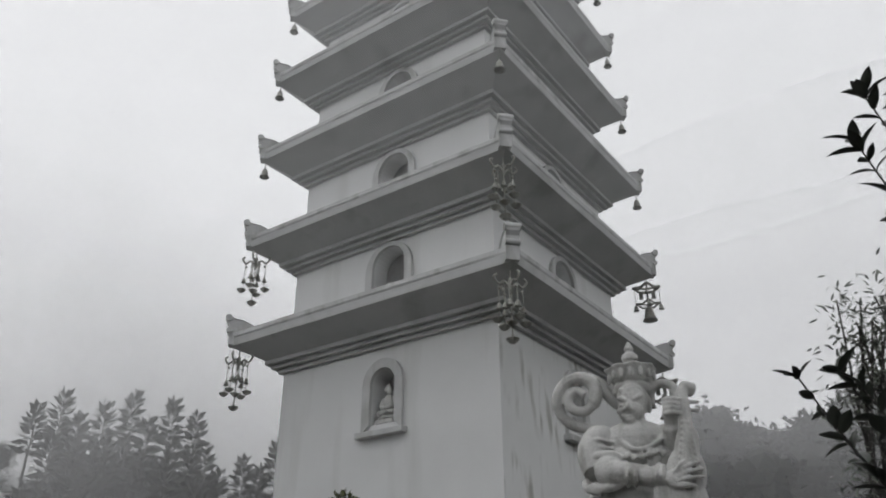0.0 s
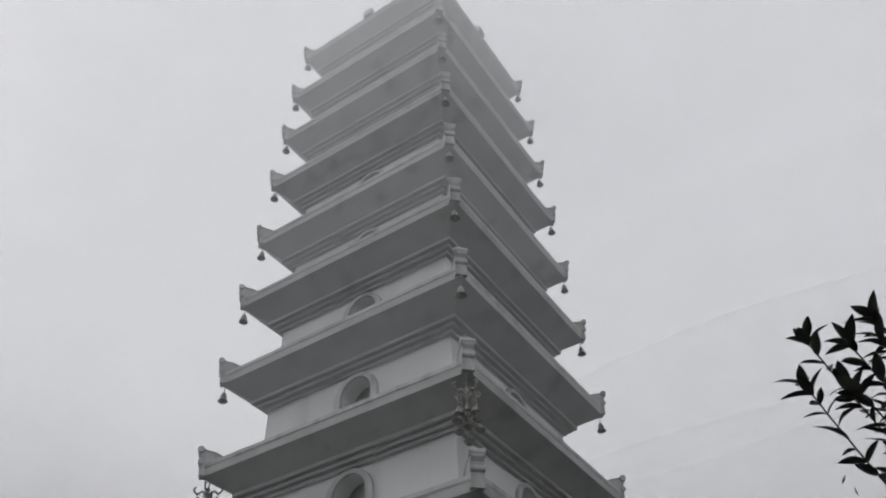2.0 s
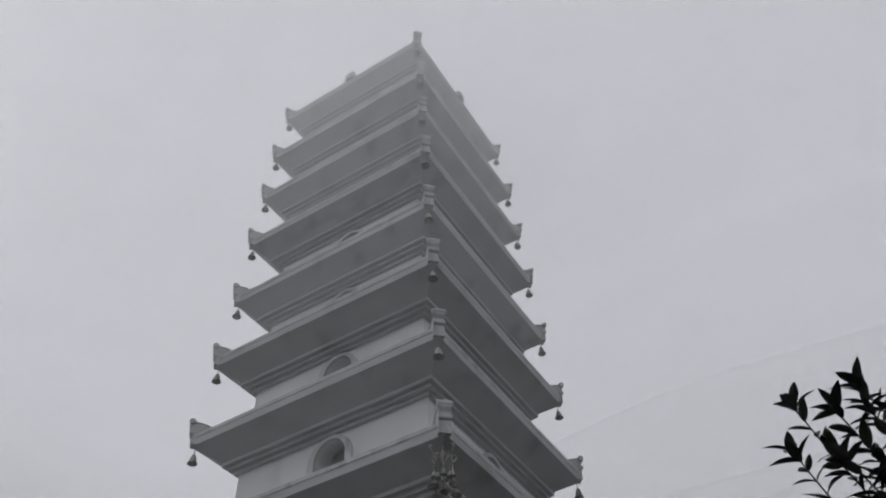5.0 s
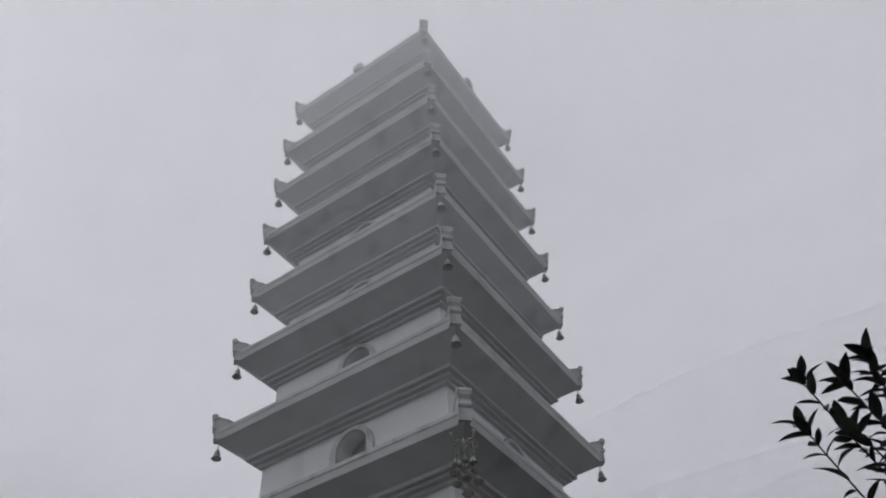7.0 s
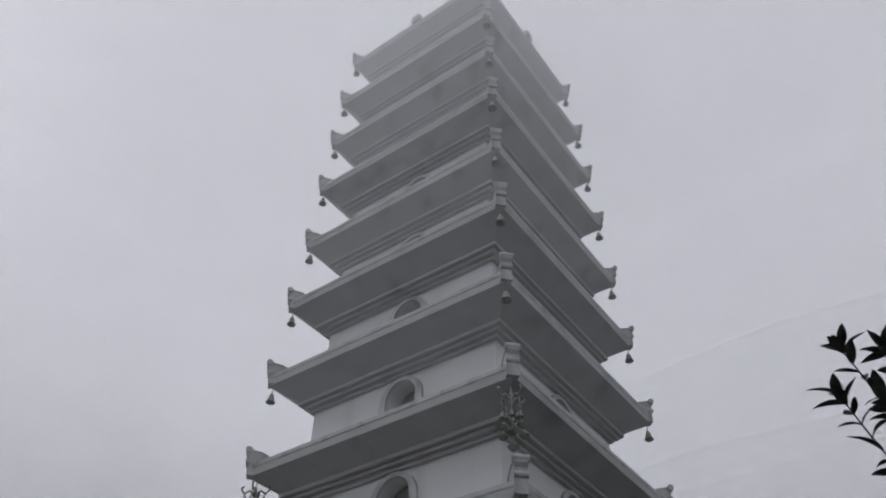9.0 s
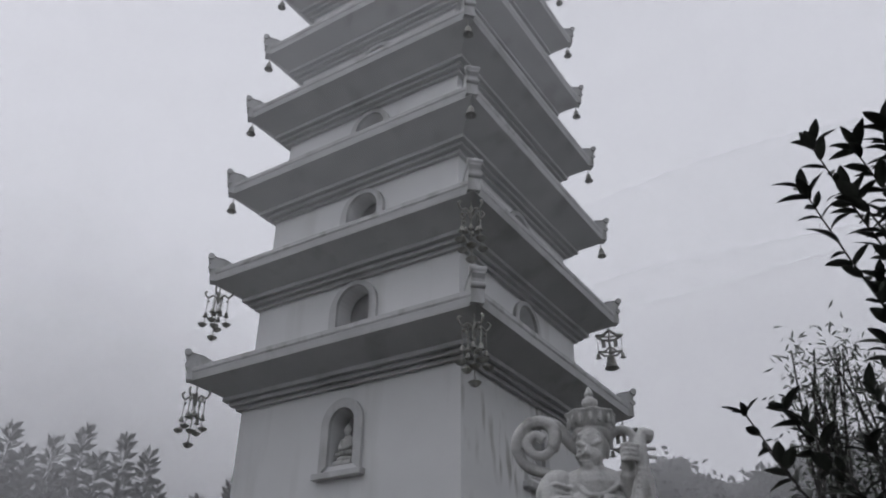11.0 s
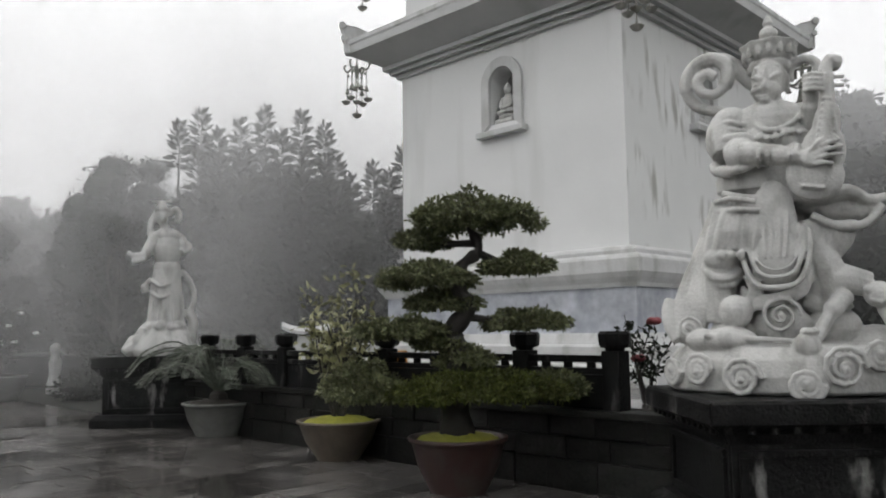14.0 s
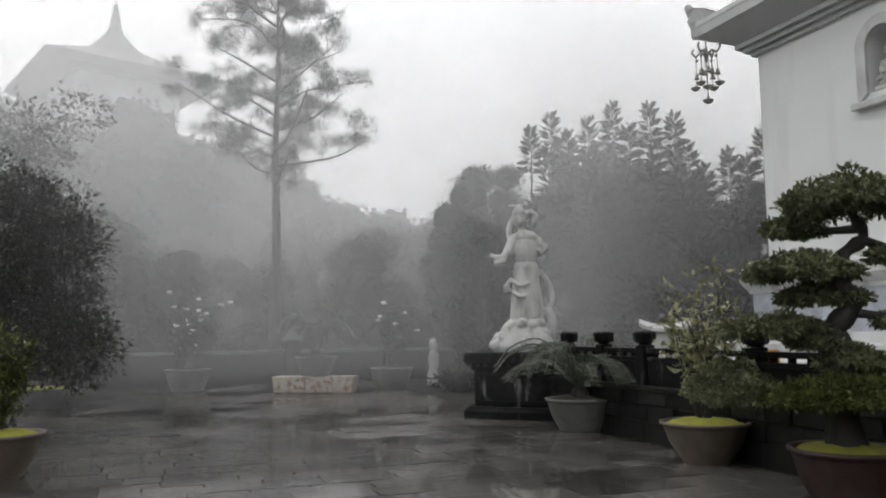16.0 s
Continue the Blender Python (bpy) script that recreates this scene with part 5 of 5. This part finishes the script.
def build_cycad(at, fronds, length, label, seed, lift=1.0):
    rng = np.random.default_rng(seed)
    t = thing("cycad", label, "palm", at, 0, "spiky palms in pots")
    part("trunk", lathe(bmesh.new(), [(0.14, 0), (0.16, 0.08), (0.13, 0.2), (0.06, 0.26)], 14, fold=0.08, folds=7), BARK, t)
    for i in range(fronds):
        a = 6.28 * i / fronds + 0.4 * rng.random()
        up = (0.5 + 0.6 * rng.random()) * lift
        d = Vector((math.cos(a), math.sin(a), 0))
        line = curve([Vector((0, 0, 0.2)), d * length * 0.4 + Vector((0, 0, 0.2 + up * 0.55)), d * length * 0.8 + Vector((0, 0, 0.2 + up * 0.5)), d * length * 1.02 + Vector((0, 0, 0.1 + up * 0.34))], 6)
        frond = part("frond", tube(bmesh.new(), line, [0.012 - 0.0005 * k for k in range(19)], 5), FERN, t)
        spots, ways = [], []
        for k in range(2, 19):
            way = (line[min(18, k + 1)] - line[k - 1]).normalized()
            for f in (0, 0.25, 0.5, 0.75):
                for s in (-1, 1):
                    out = way.cross(Vector((0, 0, 1))).normalized() * s
                    spots.append(line[k - 1].lerp(line[k], f)), ways.append(out + way * 0.55 + Vector((0, 0, 0.2)))
        tagged(leaves("leaflets_joined", spots, ways, 0.15, 0.011, FERN, frond, seed=i + 1), kind="stuff")
    return t


build_cycad((-2.1, -6.9, 0.44), 26, 1.3, "spreading grey-green cycad in a concrete pot", 3, 1.3)


def build_trough():
    t = thing("planter_trough", "low oblong planter painted with a worn pale pattern", "planter", (-11.85, -9.2, 0), 61)
    part("trough", box(bmesh.new(), (2.1, 0.6, 0.42), (0, 0, 0.25), taper=1.04, bevel=0.03), PAINTED, t)
    for x in (-0.7, 0.7):
        part("foot", box(bmesh.new(), (0.3, 0.5, 0.05), (x, 0, 0.022)), GREYPOT, t)
    build_pot((-11.85, -9.2, 0.462), 0.55, 0.5, 0.36, GREYPOT, "grey concrete pot standing on the painted planter", SOIL)
    build_cycad((-11.85, -9.2, 0.9), 13, 1.0, "upright dark spiky palm on the planter", 8, 1.9)


build_trough()
fused("small_statue", ball(lathe(bmesh.new(), [(0.2, 0), (0.22, 0.2), (0.14, 0.5), (0.17, 0.85), (0.1, 1.05), (0.1, 1.1)], 20, fold=0.06, folds=7), (0, 0, 1.2), (0.15, 0.15, 0.17)), (-13.6, -5.3, 0), 60, 0.04, "small pale stone figure beside the far pots", "")


def build_altar():
    """A white stone table with an upswept roof-like top, on the terrace."""
    t = thing("stone_shrine", "small white stone shrine with an upswept roof", "shrine", (-3.0, -4.6, TOP + 0.017), 55)
    part("body", box(bmesh.new(), (0.5, 0.4, 0.72), (0, 0, 0.36), bevel=0.02), TRIM, t)
    bm = bmesh.new()
    line = [(i / 8 * 2 - 1) for i in range(9)]
    rows = [[bm.verts.new((k * 0.46, y, 0.73 + 0.1 * abs(k) ** 2.5 + z)) for k in line] for y, z in ((-0.31, 0), (-0.31, 0.06), (0, 0.14), (0.31, 0.06), (0.31, 0))]
    for a, b in zip(rows, rows[1:] + rows[:1]):
        for i in range(8):
            bm.faces.new((a[i], a[i + 1], b[i + 1], b[i]))
    for i in (0, -1):
        bm.faces.new([r[i] for r in rows])
    part("roof", bm, TRIM, t)


build_altar()
board = tagged(part("notice_board", box(bmesh.new(), (0.16, 0.03, 0.42), (0, 0, 0.3), bevel=0.006), ORANGE), "small orange board standing on the terrace", "board")
board.matrix_world = pose(1.1, -6.0, TOP + 0.017, 0, 0, 30)
tube_bm = bmesh.new()
box(tube_bm, (0.05, 0.02, 0.12), (0, 0, 0.06))
part("foot", tube_bm, BARK, board)


# ---- courtyard wall ----
def build_low_wall():
    t = thing("courtyard_wall", "low dark mossy wall with posts along the courtyard's edge", "wall", (-17.0, -14, 0))
    part("wall_body", box(bmesh.new(), (0.3, 24, 0.95), (0, 0, 0.475), bevel=0.03), RUBBLE, t)
    part("coping", box(bmesh.new(), (0.42, 24.1, 0.09), (0, 0, 0.998), bevel=0.02), GREYPOT, t)
    for i in range(8):
        p = part("post", box(bmesh.new(), (0.5, 0.5, 1.35), (0, -11.5 + i * 3.3, 0.675), bevel=0.03), RUBBLE, t)
        part("cap", lathe(bmesh.new(), [(0.33, 1.35), (0.33, 1.43), (0.12, 1.6), (0.02, 1.72)], 12, (0, -11.5 + i * 3.3, 0.004)), GREYPOT, p)


build_low_wall()


# ---- trees ----
def branch_line(rng, a, b, sag=0.1):
    a, b = Vector(a), Vector(b)
    mid = (a + b) / 2 + Vector(rng.normal(size=3)) * (b - a).length * sag
    return curve([a, mid, b], 5)


def build_pine():
    rng = np.random.default_rng(11)
    t = thing("pine_tree", "tall thin pine with sparse tufted limbs in the mist", "tree", (-17.9, -9.45, -0.06))
    line = curve([(0, 0, 0), (0.05, 0.05, 4), (-0.05, 0, 8), (0.1, 0.05, 11), (0.0, 0, 14.2)], 6)
    part("trunk", tube(bmesh.new(), line, [0.2 - 0.165 * i / 24 for i in range(25)], 10), PINEBARK, t, smooth=True)
    spots, ways = [], []
    for i in range(30):
        z = 6.6 + 7.4 * (i / 30)
        a = i * 2.4 + rng.random()
        reach = (3.6 if z < 10 else 3.6 - 0.62 * (z - 10)) * (0.55 + 0.5 * rng.random())
        if z < 7:
            reach *= 0.8
        b = Vector((reach * math.cos(a), reach * math.sin(a), z + 0.5 + 0.9 * rng.random()))
        limb = branch_line(rng, (0, 0, z), b, 0.08)
        ob = part("limb", tube(bmesh.new(), limb, [0.055 - 0.004 * k for k in range(11)], 6), PINEBARK, t)
        for k in range(6):
            q = limb[int(4 + 6.9 * rng.random())]
            e = q + Vector(rng.normal(size=3)) * 0.35 + Vector((0, 0, 0.25))
            part("twig", tube(bmesh.new(), [q, e], [0.015, 0.008], 4), PINEBARK, ob)
            c = np.array(e)
            for _ in range(9):
                d = rng.normal(size=(30, 3))
                spots.append(c + rng.normal(size=3) * (0.2, 0.2, 0.1) + d * 0.03), ways.append(d + (0, 0, 0.5))
    spots, ways = np.concatenate(spots), np.concatenate(ways)
    leaves("needles", spots, ways, 0.26, 0.014, NEEDLE, t)
    return t


build_pine()


def build_leafy_tree(at, height, r, label, seed, leaf=0.16, count=9000, mat=LEAF_TREE, shoots=(), trunk_r=0.16, low=0.25):
    """A tapered trunk with limbs and an uneven crown; shoots: upright leafy spikes above it (x, y, foot, tip)."""
    rng = np.random.default_rng(seed)
    t = thing("tree", label, "tree", at, 0, "trees round the courtyard")
    part("trunk", tube(bmesh.new(), curve([(0, 0, 0), (0.1, 0.05, height * 0.35), (-0.05, 0.1, height * 0.75)], 6), [trunk_r * (1 - 0.06 * i) for i in range(13)], 9), BARK, t, smooth=True)
    spots, ways, cores, sizes = [], [], [], []
    blobs = 26
    for i in range(blobs):
        a, k = rng.random() * 6.28, rng.random() ** 0.6
        z = height * (low + (0.93 - low) * rng.random())
        reach = r * k * (1 - 0.45 * max(0, z / height - 0.55) / 0.45)
        c = Vector((reach * math.cos(a), reach * math.sin(a), z))
        limb = branch_line(rng, (0, 0, z * 0.55), c, 0.1)
        part("limb", tube(bmesh.new(), limb, [trunk_r * 0.35 * (1 - 0.08 * j) for j in range(11)], 6), BARK, t)
        s = r * (0.3 + 0.16 * rng.random())
        p, w = cloud(rng, c, (s, s, s * 0.8), count // blobs, 0.35)
        spots.append(p), ways.append(w)
        cores.append(c), sizes.append((s * 0.78, s * 0.78, s * 0.64))
    for x, y, z0, z1 in shoots:
        part("shoot", tube(bmesh.new(), [(x, y, z0 - 0.8), (x + 0.03, y, z1)], [0.035, 0.012], 5), BARK, t)
        n = 54
        for j in range(n):
            f = j / n
            a = j * 2.4
            z = z0 + (z1 - z0) * f
            d = np.array((math.cos(a), math.sin(a), 0.1 + 1.3 * f * f - 0.35 * (j % 3 == 0)))
            spots.append(np.array([(x, y, z)]) + 0.03 * d), ways.append(d[None])
    spots, ways = np.concatenate(spots), np.concatenate(ways)
    n = len(spots)
    ln = leaf * (0.7 + 0.6 * rng.random(n))
    extra = 54 * len(shoots)
    if extra:
        f = np.tile(np.arange(54) / 54, len(shoots))
        ln[-extra:] = 0.52 * (1 - 0.45 * f)
    wd = ln * 0.42
    if extra:
        wd[-extra:] = 0.15
    leaves("foliage", spots, ways, ln, wd, mat, t, seed=seed)
    if mat is LEAF_FAR:
        thicket("inner_foliage", cores, sizes, mat, t, seed)
    return t


def hedge(x, y, height, r, tips, seed):
    rng = np.random.default_rng(seed)
    shoots = [(dx, dy, z - 1.15, z) for dx, dy, z in tips]
    for _ in range(7):
        a, k = 6.28 * rng.random(), 0.3 + 0.6 * rng.random()
        z = height * (1.04 - 0.22 * k * rng.random())
        shoots.append((r * k * math.cos(a), r * k * math.sin(a), z - 1.1, z + 0.15))
    return build_leafy_tree((x, y, -0.06), height, r, "dense broad-leaved tree with upright leafy shoots", seed, 0.3, 15000, LEAF_FAR, shoots, 0.16, 0.06)


# a dense row of broad-leaved trees behind the western corner
hedge(-10.1, -2.4, 6.3, 1.5, [(-0.64, -0.92, 7.22), (-0.34, -0.44, 7.64), (-0.1, -0.04, 7.05), (0.2, 0.44, 7.44)], 31)
hedge(-9.2, -0.9, 6.4, 1.6, [(-0.34, -0.5, 7.79), (-0.1, -0.12, 7.13), (0.2, 0.36, 7.71), (0.54, 0.9, 7.38)], 32)
hedge(-8.2, 0.9, 5.1, 1.4, [(-0.3, -0.6, 6.5), (-0.07, -0.28, 5.9), (0.28, 0.26, 6.3), (0.52, 0.65, 6.1)], 33)
hedge(-7.6, 2.6, 5.4, 1.5, [(0.15, -0.7, 6.82), (0.3, 0.2, 6.9)], 34)
hedge(-8.0, 6.3, 5.6, 2.2, [(-0.5, -0.7, 6.6), (0.2, 0.4, 7.0)], 35)
build_leafy_tree((-12.1, -4.4, -0.06), 4.9, 1.3, "rounded dark tree behind the pale statue", 48, 0.16, 14000, LEAF_FAR, low=0.05)
build_leafy_tree((-15.0, -2.6, -0.06), 7.3, 1.9, "feathery tree behind the statue in the mist", 41, 0.13, 11000, LEAF_FAR, low=0.4)
build_leafy_tree((-18.5, -1.8, -0.06), 6.2, 2.6, "misty broad tree beyond the courtyard", 42, 0.14, 20000, LEAF_FAR, low=0.15)
build_leafy_tree((-21.5, -5.0, -0.06), 5.6, 2.6, "misty tree beyond the courtyard wall", 43, 0.14, 18000, LEAF_FAR, low=0.1)
build_leafy_tree((-4.9, -15.65, -0.06), 4.5, 1.75, "dark bushy tree at the courtyard's edge", 44, 0.085, 34000, LEAF_TREE, low=0.18)
build_leafy_tree((-13.8, -16.6, -0.06), 8.2, 2.2, "tall loose tree behind the bushy one", 45, 0.14, 9000, LEAF_TREE, low=0.4)
build_leafy_tree((-20.5, -14.5, -0.06), 6.0, 3.0, "misty tree behind the courtyard wall", 46, 0.15, 20000, LEAF_FAR, low=0.1)
build_leafy_tree((-23.0, -9.5, -0.06), 4.6, 2.4, "low misty tree behind the courtyard wall", 47, 0.15, 16000, LEAF_FAR, low=0.1)


def build_bare_tree():
    rng = np.random.default_rng(17)
    t = thing("bare_tree", "small nearly leafless tree behind the courtyard wall", "tree", (-18.6, -7.6, -0.06))
    part("trunk", tube(bmesh.new(), curve([(0, 0, 0), (0.1, 0, 1.2), (0, 0.1, 2.2)], 5), [0.1 - 0.004 * i for i in range(11)], 7), BARK, t)
    for i in range(11):
        a = i * 2.4
        tip = Vector((1.6 * math.cos(a) * (0.4 + 0.6 * rng.random()), 1.6 * math.sin(a) * (0.4 + 0.6 * rng.random()), 3.4 + 2.4 * rng.random()))
        limb = branch_line(rng, (0, 0.05, 1.2 + 0.9 * rng.random()), tip, 0.12)
        ob = part("limb", tube(bmesh.new(), limb, [0.028 - 0.002 * k for k in range(11)], 5), BARK, t)
        for k in range(9):
            q = limb[int(4 + 6.9 * rng.random())]
            part("twig", tube(bmesh.new(), [q, q + Vector(rng.normal(size=3)) * 0.4 + Vector((0, 0, 0.35))], [0.009, 0.004], 4), BARK, ob)


build_bare_tree()


# ---- far temple in the cloud ----
def build_far_temple():
    t = thing("far_temple", "pale temple tower with a pointed tiled roof lost in mist", "temple", (-42.8, -16.0, -0.06), 20)
    z = 0.0
    for w, h, roof in ((4.2, 12.0, 6.2), (3.0, 3.2, 4.8)):
        part("wall", squared(bmesh.new(), [(0, z), (w, z), (w, z + h), (0, z + h)]), PLASTER, t)
        part("roof", squared(bmesh.new(), [(w, z + h), (roof, z + h - 0.1), (roof + 0.3, z + h + 0.3), (roof - 1.0, z + h + 0.9), (w - 1.0, z + h + 1.8), (w - 1.6, z + h + 2.2)]), TILE_FAR, t)
        z += h + 1.6
    part("spire", lathe(bmesh.new(), [(2.4, z), (1.2, z + 1.2), (0.5, z + 2.0), (0.35, z + 2.6), (0.1, z + 4.0)], 16), TILE_FAR, t)


build_far_temple()


# ---- the near shrub with large leathery leaves ----
def leaf_mesh(name, length, width, bend):
    bm = bmesh.new()
    rows = []
    for i in range(9):
        f = i / 8
        w = width / 2 * math.sin(math.pi * (0.05 + 0.95 * f) ** 0.9) ** 0.8 if i < 8 else 0.0008
        z = -bend * f * f * length
        rows.append([bm.verts.new((x * w, f * length, z + abs(x) * w * 0.35)) for x in (-1, -0.5, 0, 0.5, 1)])
    for a, b in zip(rows, rows[1:]):
        for i in range(4):
            bm.faces.new((a[i], a[i + 1], b[i + 1], b[i]))
    me = bpy.data.meshes.new(name)
    bm.to_mesh(me)
    bm.free()
    for f in me.polygons:
        f.use_smooth = True
    me.materials.append(LEAF_DARK)
    return me


LEAVES = [leaf_mesh("leaf", 0.072, 0.033, 0.15), leaf_mesh("leaf", 0.078, 0.03, 0.35), leaf_mesh("leaf", 0.06, 0.031, 0.05), leaf_mesh("leaf", 0.08, 0.026, 0.45)]


def build_camellia():
    rng = random.Random(23)
    root = Vector((9.35, -11.5, 0))
    t = thing("camellia_bush", "tall dark shrub with glossy leathery leaves on thin stems", "shrub", root)
    inner = [(9.14 + 0.2 * rng.random(), -11.58 + 0.26 * rng.random(), 1.75 + 0.95 * rng.random(), 0.028, 0.45) for _ in range(20)]
    for tx, ty, tz, dense, start in TIPS + inner:
        tip = Vector((tx, ty, tz)) - root
        foot = Vector((rng.uniform(-0.12, 0.12), rng.uniform(-0.12, 0.12), 0.0))
        mid = foot.lerp(tip, 0.55) + Vector((0.16, 0.08, 0.05))
        line = curve([foot, mid, tip], 12)
        n = len(line)
        stem = part("stem", tube(bmesh.new(), line, [0.0058 - 0.004 * i / n for i in range(n)], 6), BARK, t)
        at = start
        k = 0
        while at <= 1.0:
            here = min(n - 2, int(at * (n - 1)))
            p = line[here].lerp(line[here + 1], min(1.0, at * (n - 1) - here))
            way = (line[min(n - 1, int(at * (n - 1)) + 1)] - line[max(0, int(at * (n - 1)) - 1)]).normalized()
            whorl = 4 if at > 0.985 else rng.choice((1, 1, 2))
            for j in range(whorl):
                a = k * 2.4 + j * 6.28 / whorl + rng.uniform(-0.3, 0.3)
                out = way.orthogonal().normalized()
                out = Matrix.Rotation(a, 3, way) @ out
                d = (out * rng.uniform(0.7, 1.0) + way * (rng.uniform(0.4, 1.3) if at < 0.985 else rng.uniform(0.5, 1.5))).normalized()
                turn = d.to_track_quat("Y", "Z").to_matrix().to_4x4() @ Matrix.Rotation(rng.uniform(-0.7, 0.7), 4, "Y")
                s = rng.uniform(0.52, 0.95)
                shared("leaf", rng.choice(LEAVES), stem, Matrix.Translation(p) @ turn @ Matrix.Diagonal((s, s, s, 1)))
            k += 1
            at += dense * 0.27 * rng.uniform(0.6, 1.4)
        bud = ball(bmesh.new(), tip, (0.006, 0.006, 0.012), u=6, v=5)
        part("bud", bud, LEAF_DARK, stem)
    return t


TIPS = [  # tip of each stem, spacing of its leaves along it, where the leaves begin
    (9.05, -11.6, 2.73, 0.035, 0.76), (9.01, -11.6, 2.62, 0.04, 0.8), (9.13, -11.58, 2.71, 0.03, 0.66), (9.20, -11.57, 2.69, 0.03, 0.6), (9.11, -11.58, 2.58, 0.03, 0.62), (9.16, -11.56, 2.52, 0.03, 0.55),
    (8.79, -11.6, 2.13, 0.07, 0.74), (8.82, -11.6, 2.05, 0.07, 0.7), (8.87, -11.59, 2.13, 0.05, 0.72), (8.90, -11.59, 2.09, 0.04, 0.62), (8.78, -11.61, 1.84, 0.09, 0.8), (9.00, -11.56, 2.04, 0.04, 0.55),
    (9.03, -11.55, 2.15, 0.035, 0.55), (9.08, -11.55, 2.25, 0.035, 0.5), (9.11, -11.55, 2.38, 0.03, 0.5), (9.21, -11.5, 2.79, 0.03, 0.5), (9.27, -11.45, 2.54, 0.03, 0.5), (9.32, -11.45, 2.75, 0.025, 0.5),
    (9.29, -11.5, 2.40, 0.025, 0.45), (9.24, -11.45, 2.25, 0.025, 0.45), (9.19, -11.5, 2.00, 0.025, 0.45), (9.11, -11.5, 1.85, 0.03, 0.5), (9.26, -11.55, 2.65, 0.025, 0.45), (9.21, -11.55, 2.46, 0.025, 0.45)]
build_camellia()


def build_fine_tree():
    rng = np.random.default_rng(77)
    t = thing("willow_shrub", "pale fine-leaved shrub behind the dark one", "shrub", (8.62, -7.75, 0))
    spots, ways = [], []
    for i in range(30):
        a = i * 2.4
        reach = rng.random() ** 0.5
        tip = Vector((0.34 * math.cos(a) * reach, 0.34 * math.sin(a) * reach, 3.85 - 0.35 * reach * reach - 0.5 * rng.random()))
        limb = branch_line(rng, (0, 0, 0.2 + rng.random() * 1.2), tip, 0.06)
        part("stem", tube(bmesh.new(), limb, [0.016 - 0.001 * k for k in range(11)], 5), BARK, t)
        for k in range(95):
            f = 3 + 7.9 * rng.random() ** 0.6
            p = np.array(limb[int(f)]) + rng.normal(size=3) * 0.1
            spots.append(p), ways.append(rng.normal(size=3) * 0.8 + (0, 0, -0.15))
    leaves("foliage", spots, ways, 0.07, 0.016, FERN, t, seed=7)


build_fine_tree()


# ---- slate pavers, the nearest as pieces of their own ----
def build_paving():
    rng = random.Random(2)
    paver_meshes = {}

    def paver(length, width):
        key = (round(length, 2), round(width, 2))
        if key not in paver_meshes:
            bm = bmesh.new()
            box(bm, (length - 0.01, width - 0.01, 0.04), (0, 0, 0), taper=0.988)
            me = bpy.data.meshes.new("paver")
            bm.to_mesh(me)
            bm.free()
            me.materials.append(PAVER)
            paver_meshes[key] = me
        return paver_meshes[key]

    verts, faces, single = [], [], 0
    x = -16.9
    row = 0
    while x < 14.7:
        width = (0.4, 0.4, 0.3, 0.5)[row % 4]
        y = -26.9 + rng.uniform(0, 0.5)
        while y < -6.9:
            length = min(rng.choice((0.4, 0.6, 0.6, 0.8)), -6.82 - y)
            cx, cy = x + width / 2, y + length / 2
            lift = rng.uniform(-0.002, 0.003)
            tilt = (rng.uniform(-0.25, 0.25), rng.uniform(-0.25, 0.25))
            if -6.5 < cx < 4.0 and -13.4 < cy < -7.2 and single < 300:
                shared("paver", paver(width, length), pavement, pose(cx, cy, 0.004 + lift, *tilt, 0))
                single += 1
            else:
                b = len(verts)
                hx, hy = width / 2 - 0.005, length / 2 - 0.005
                for z, k in ((-0.016, 1), (0.024, 0.988)):
                    for sx, sy in ((-1, -1), (1, -1), (1, 1), (-1, 1)):
                        verts.append((cx + sx * hx * k, cy + sy * hy * k, z + lift + 0.0015 * sx * tilt[0]))
                faces += [(b + 4, b + 5, b + 6, b + 7)] + [(b + i, b + (i + 1) % 4, b + 4 + (i + 1) % 4, b + 4 + i) for i in range(4)]
            y += length
        x += width
        row += 1
    me = bpy.data.meshes.new("paver_field")
    me.from_pydata(verts, [], faces)
    me.materials.append(PAVER_FIELD)
    ob = new("paver_field", me)
    ob.parent = pavement
    tagged(ob, "wet slate pavers", kind="stuff")


build_paving()
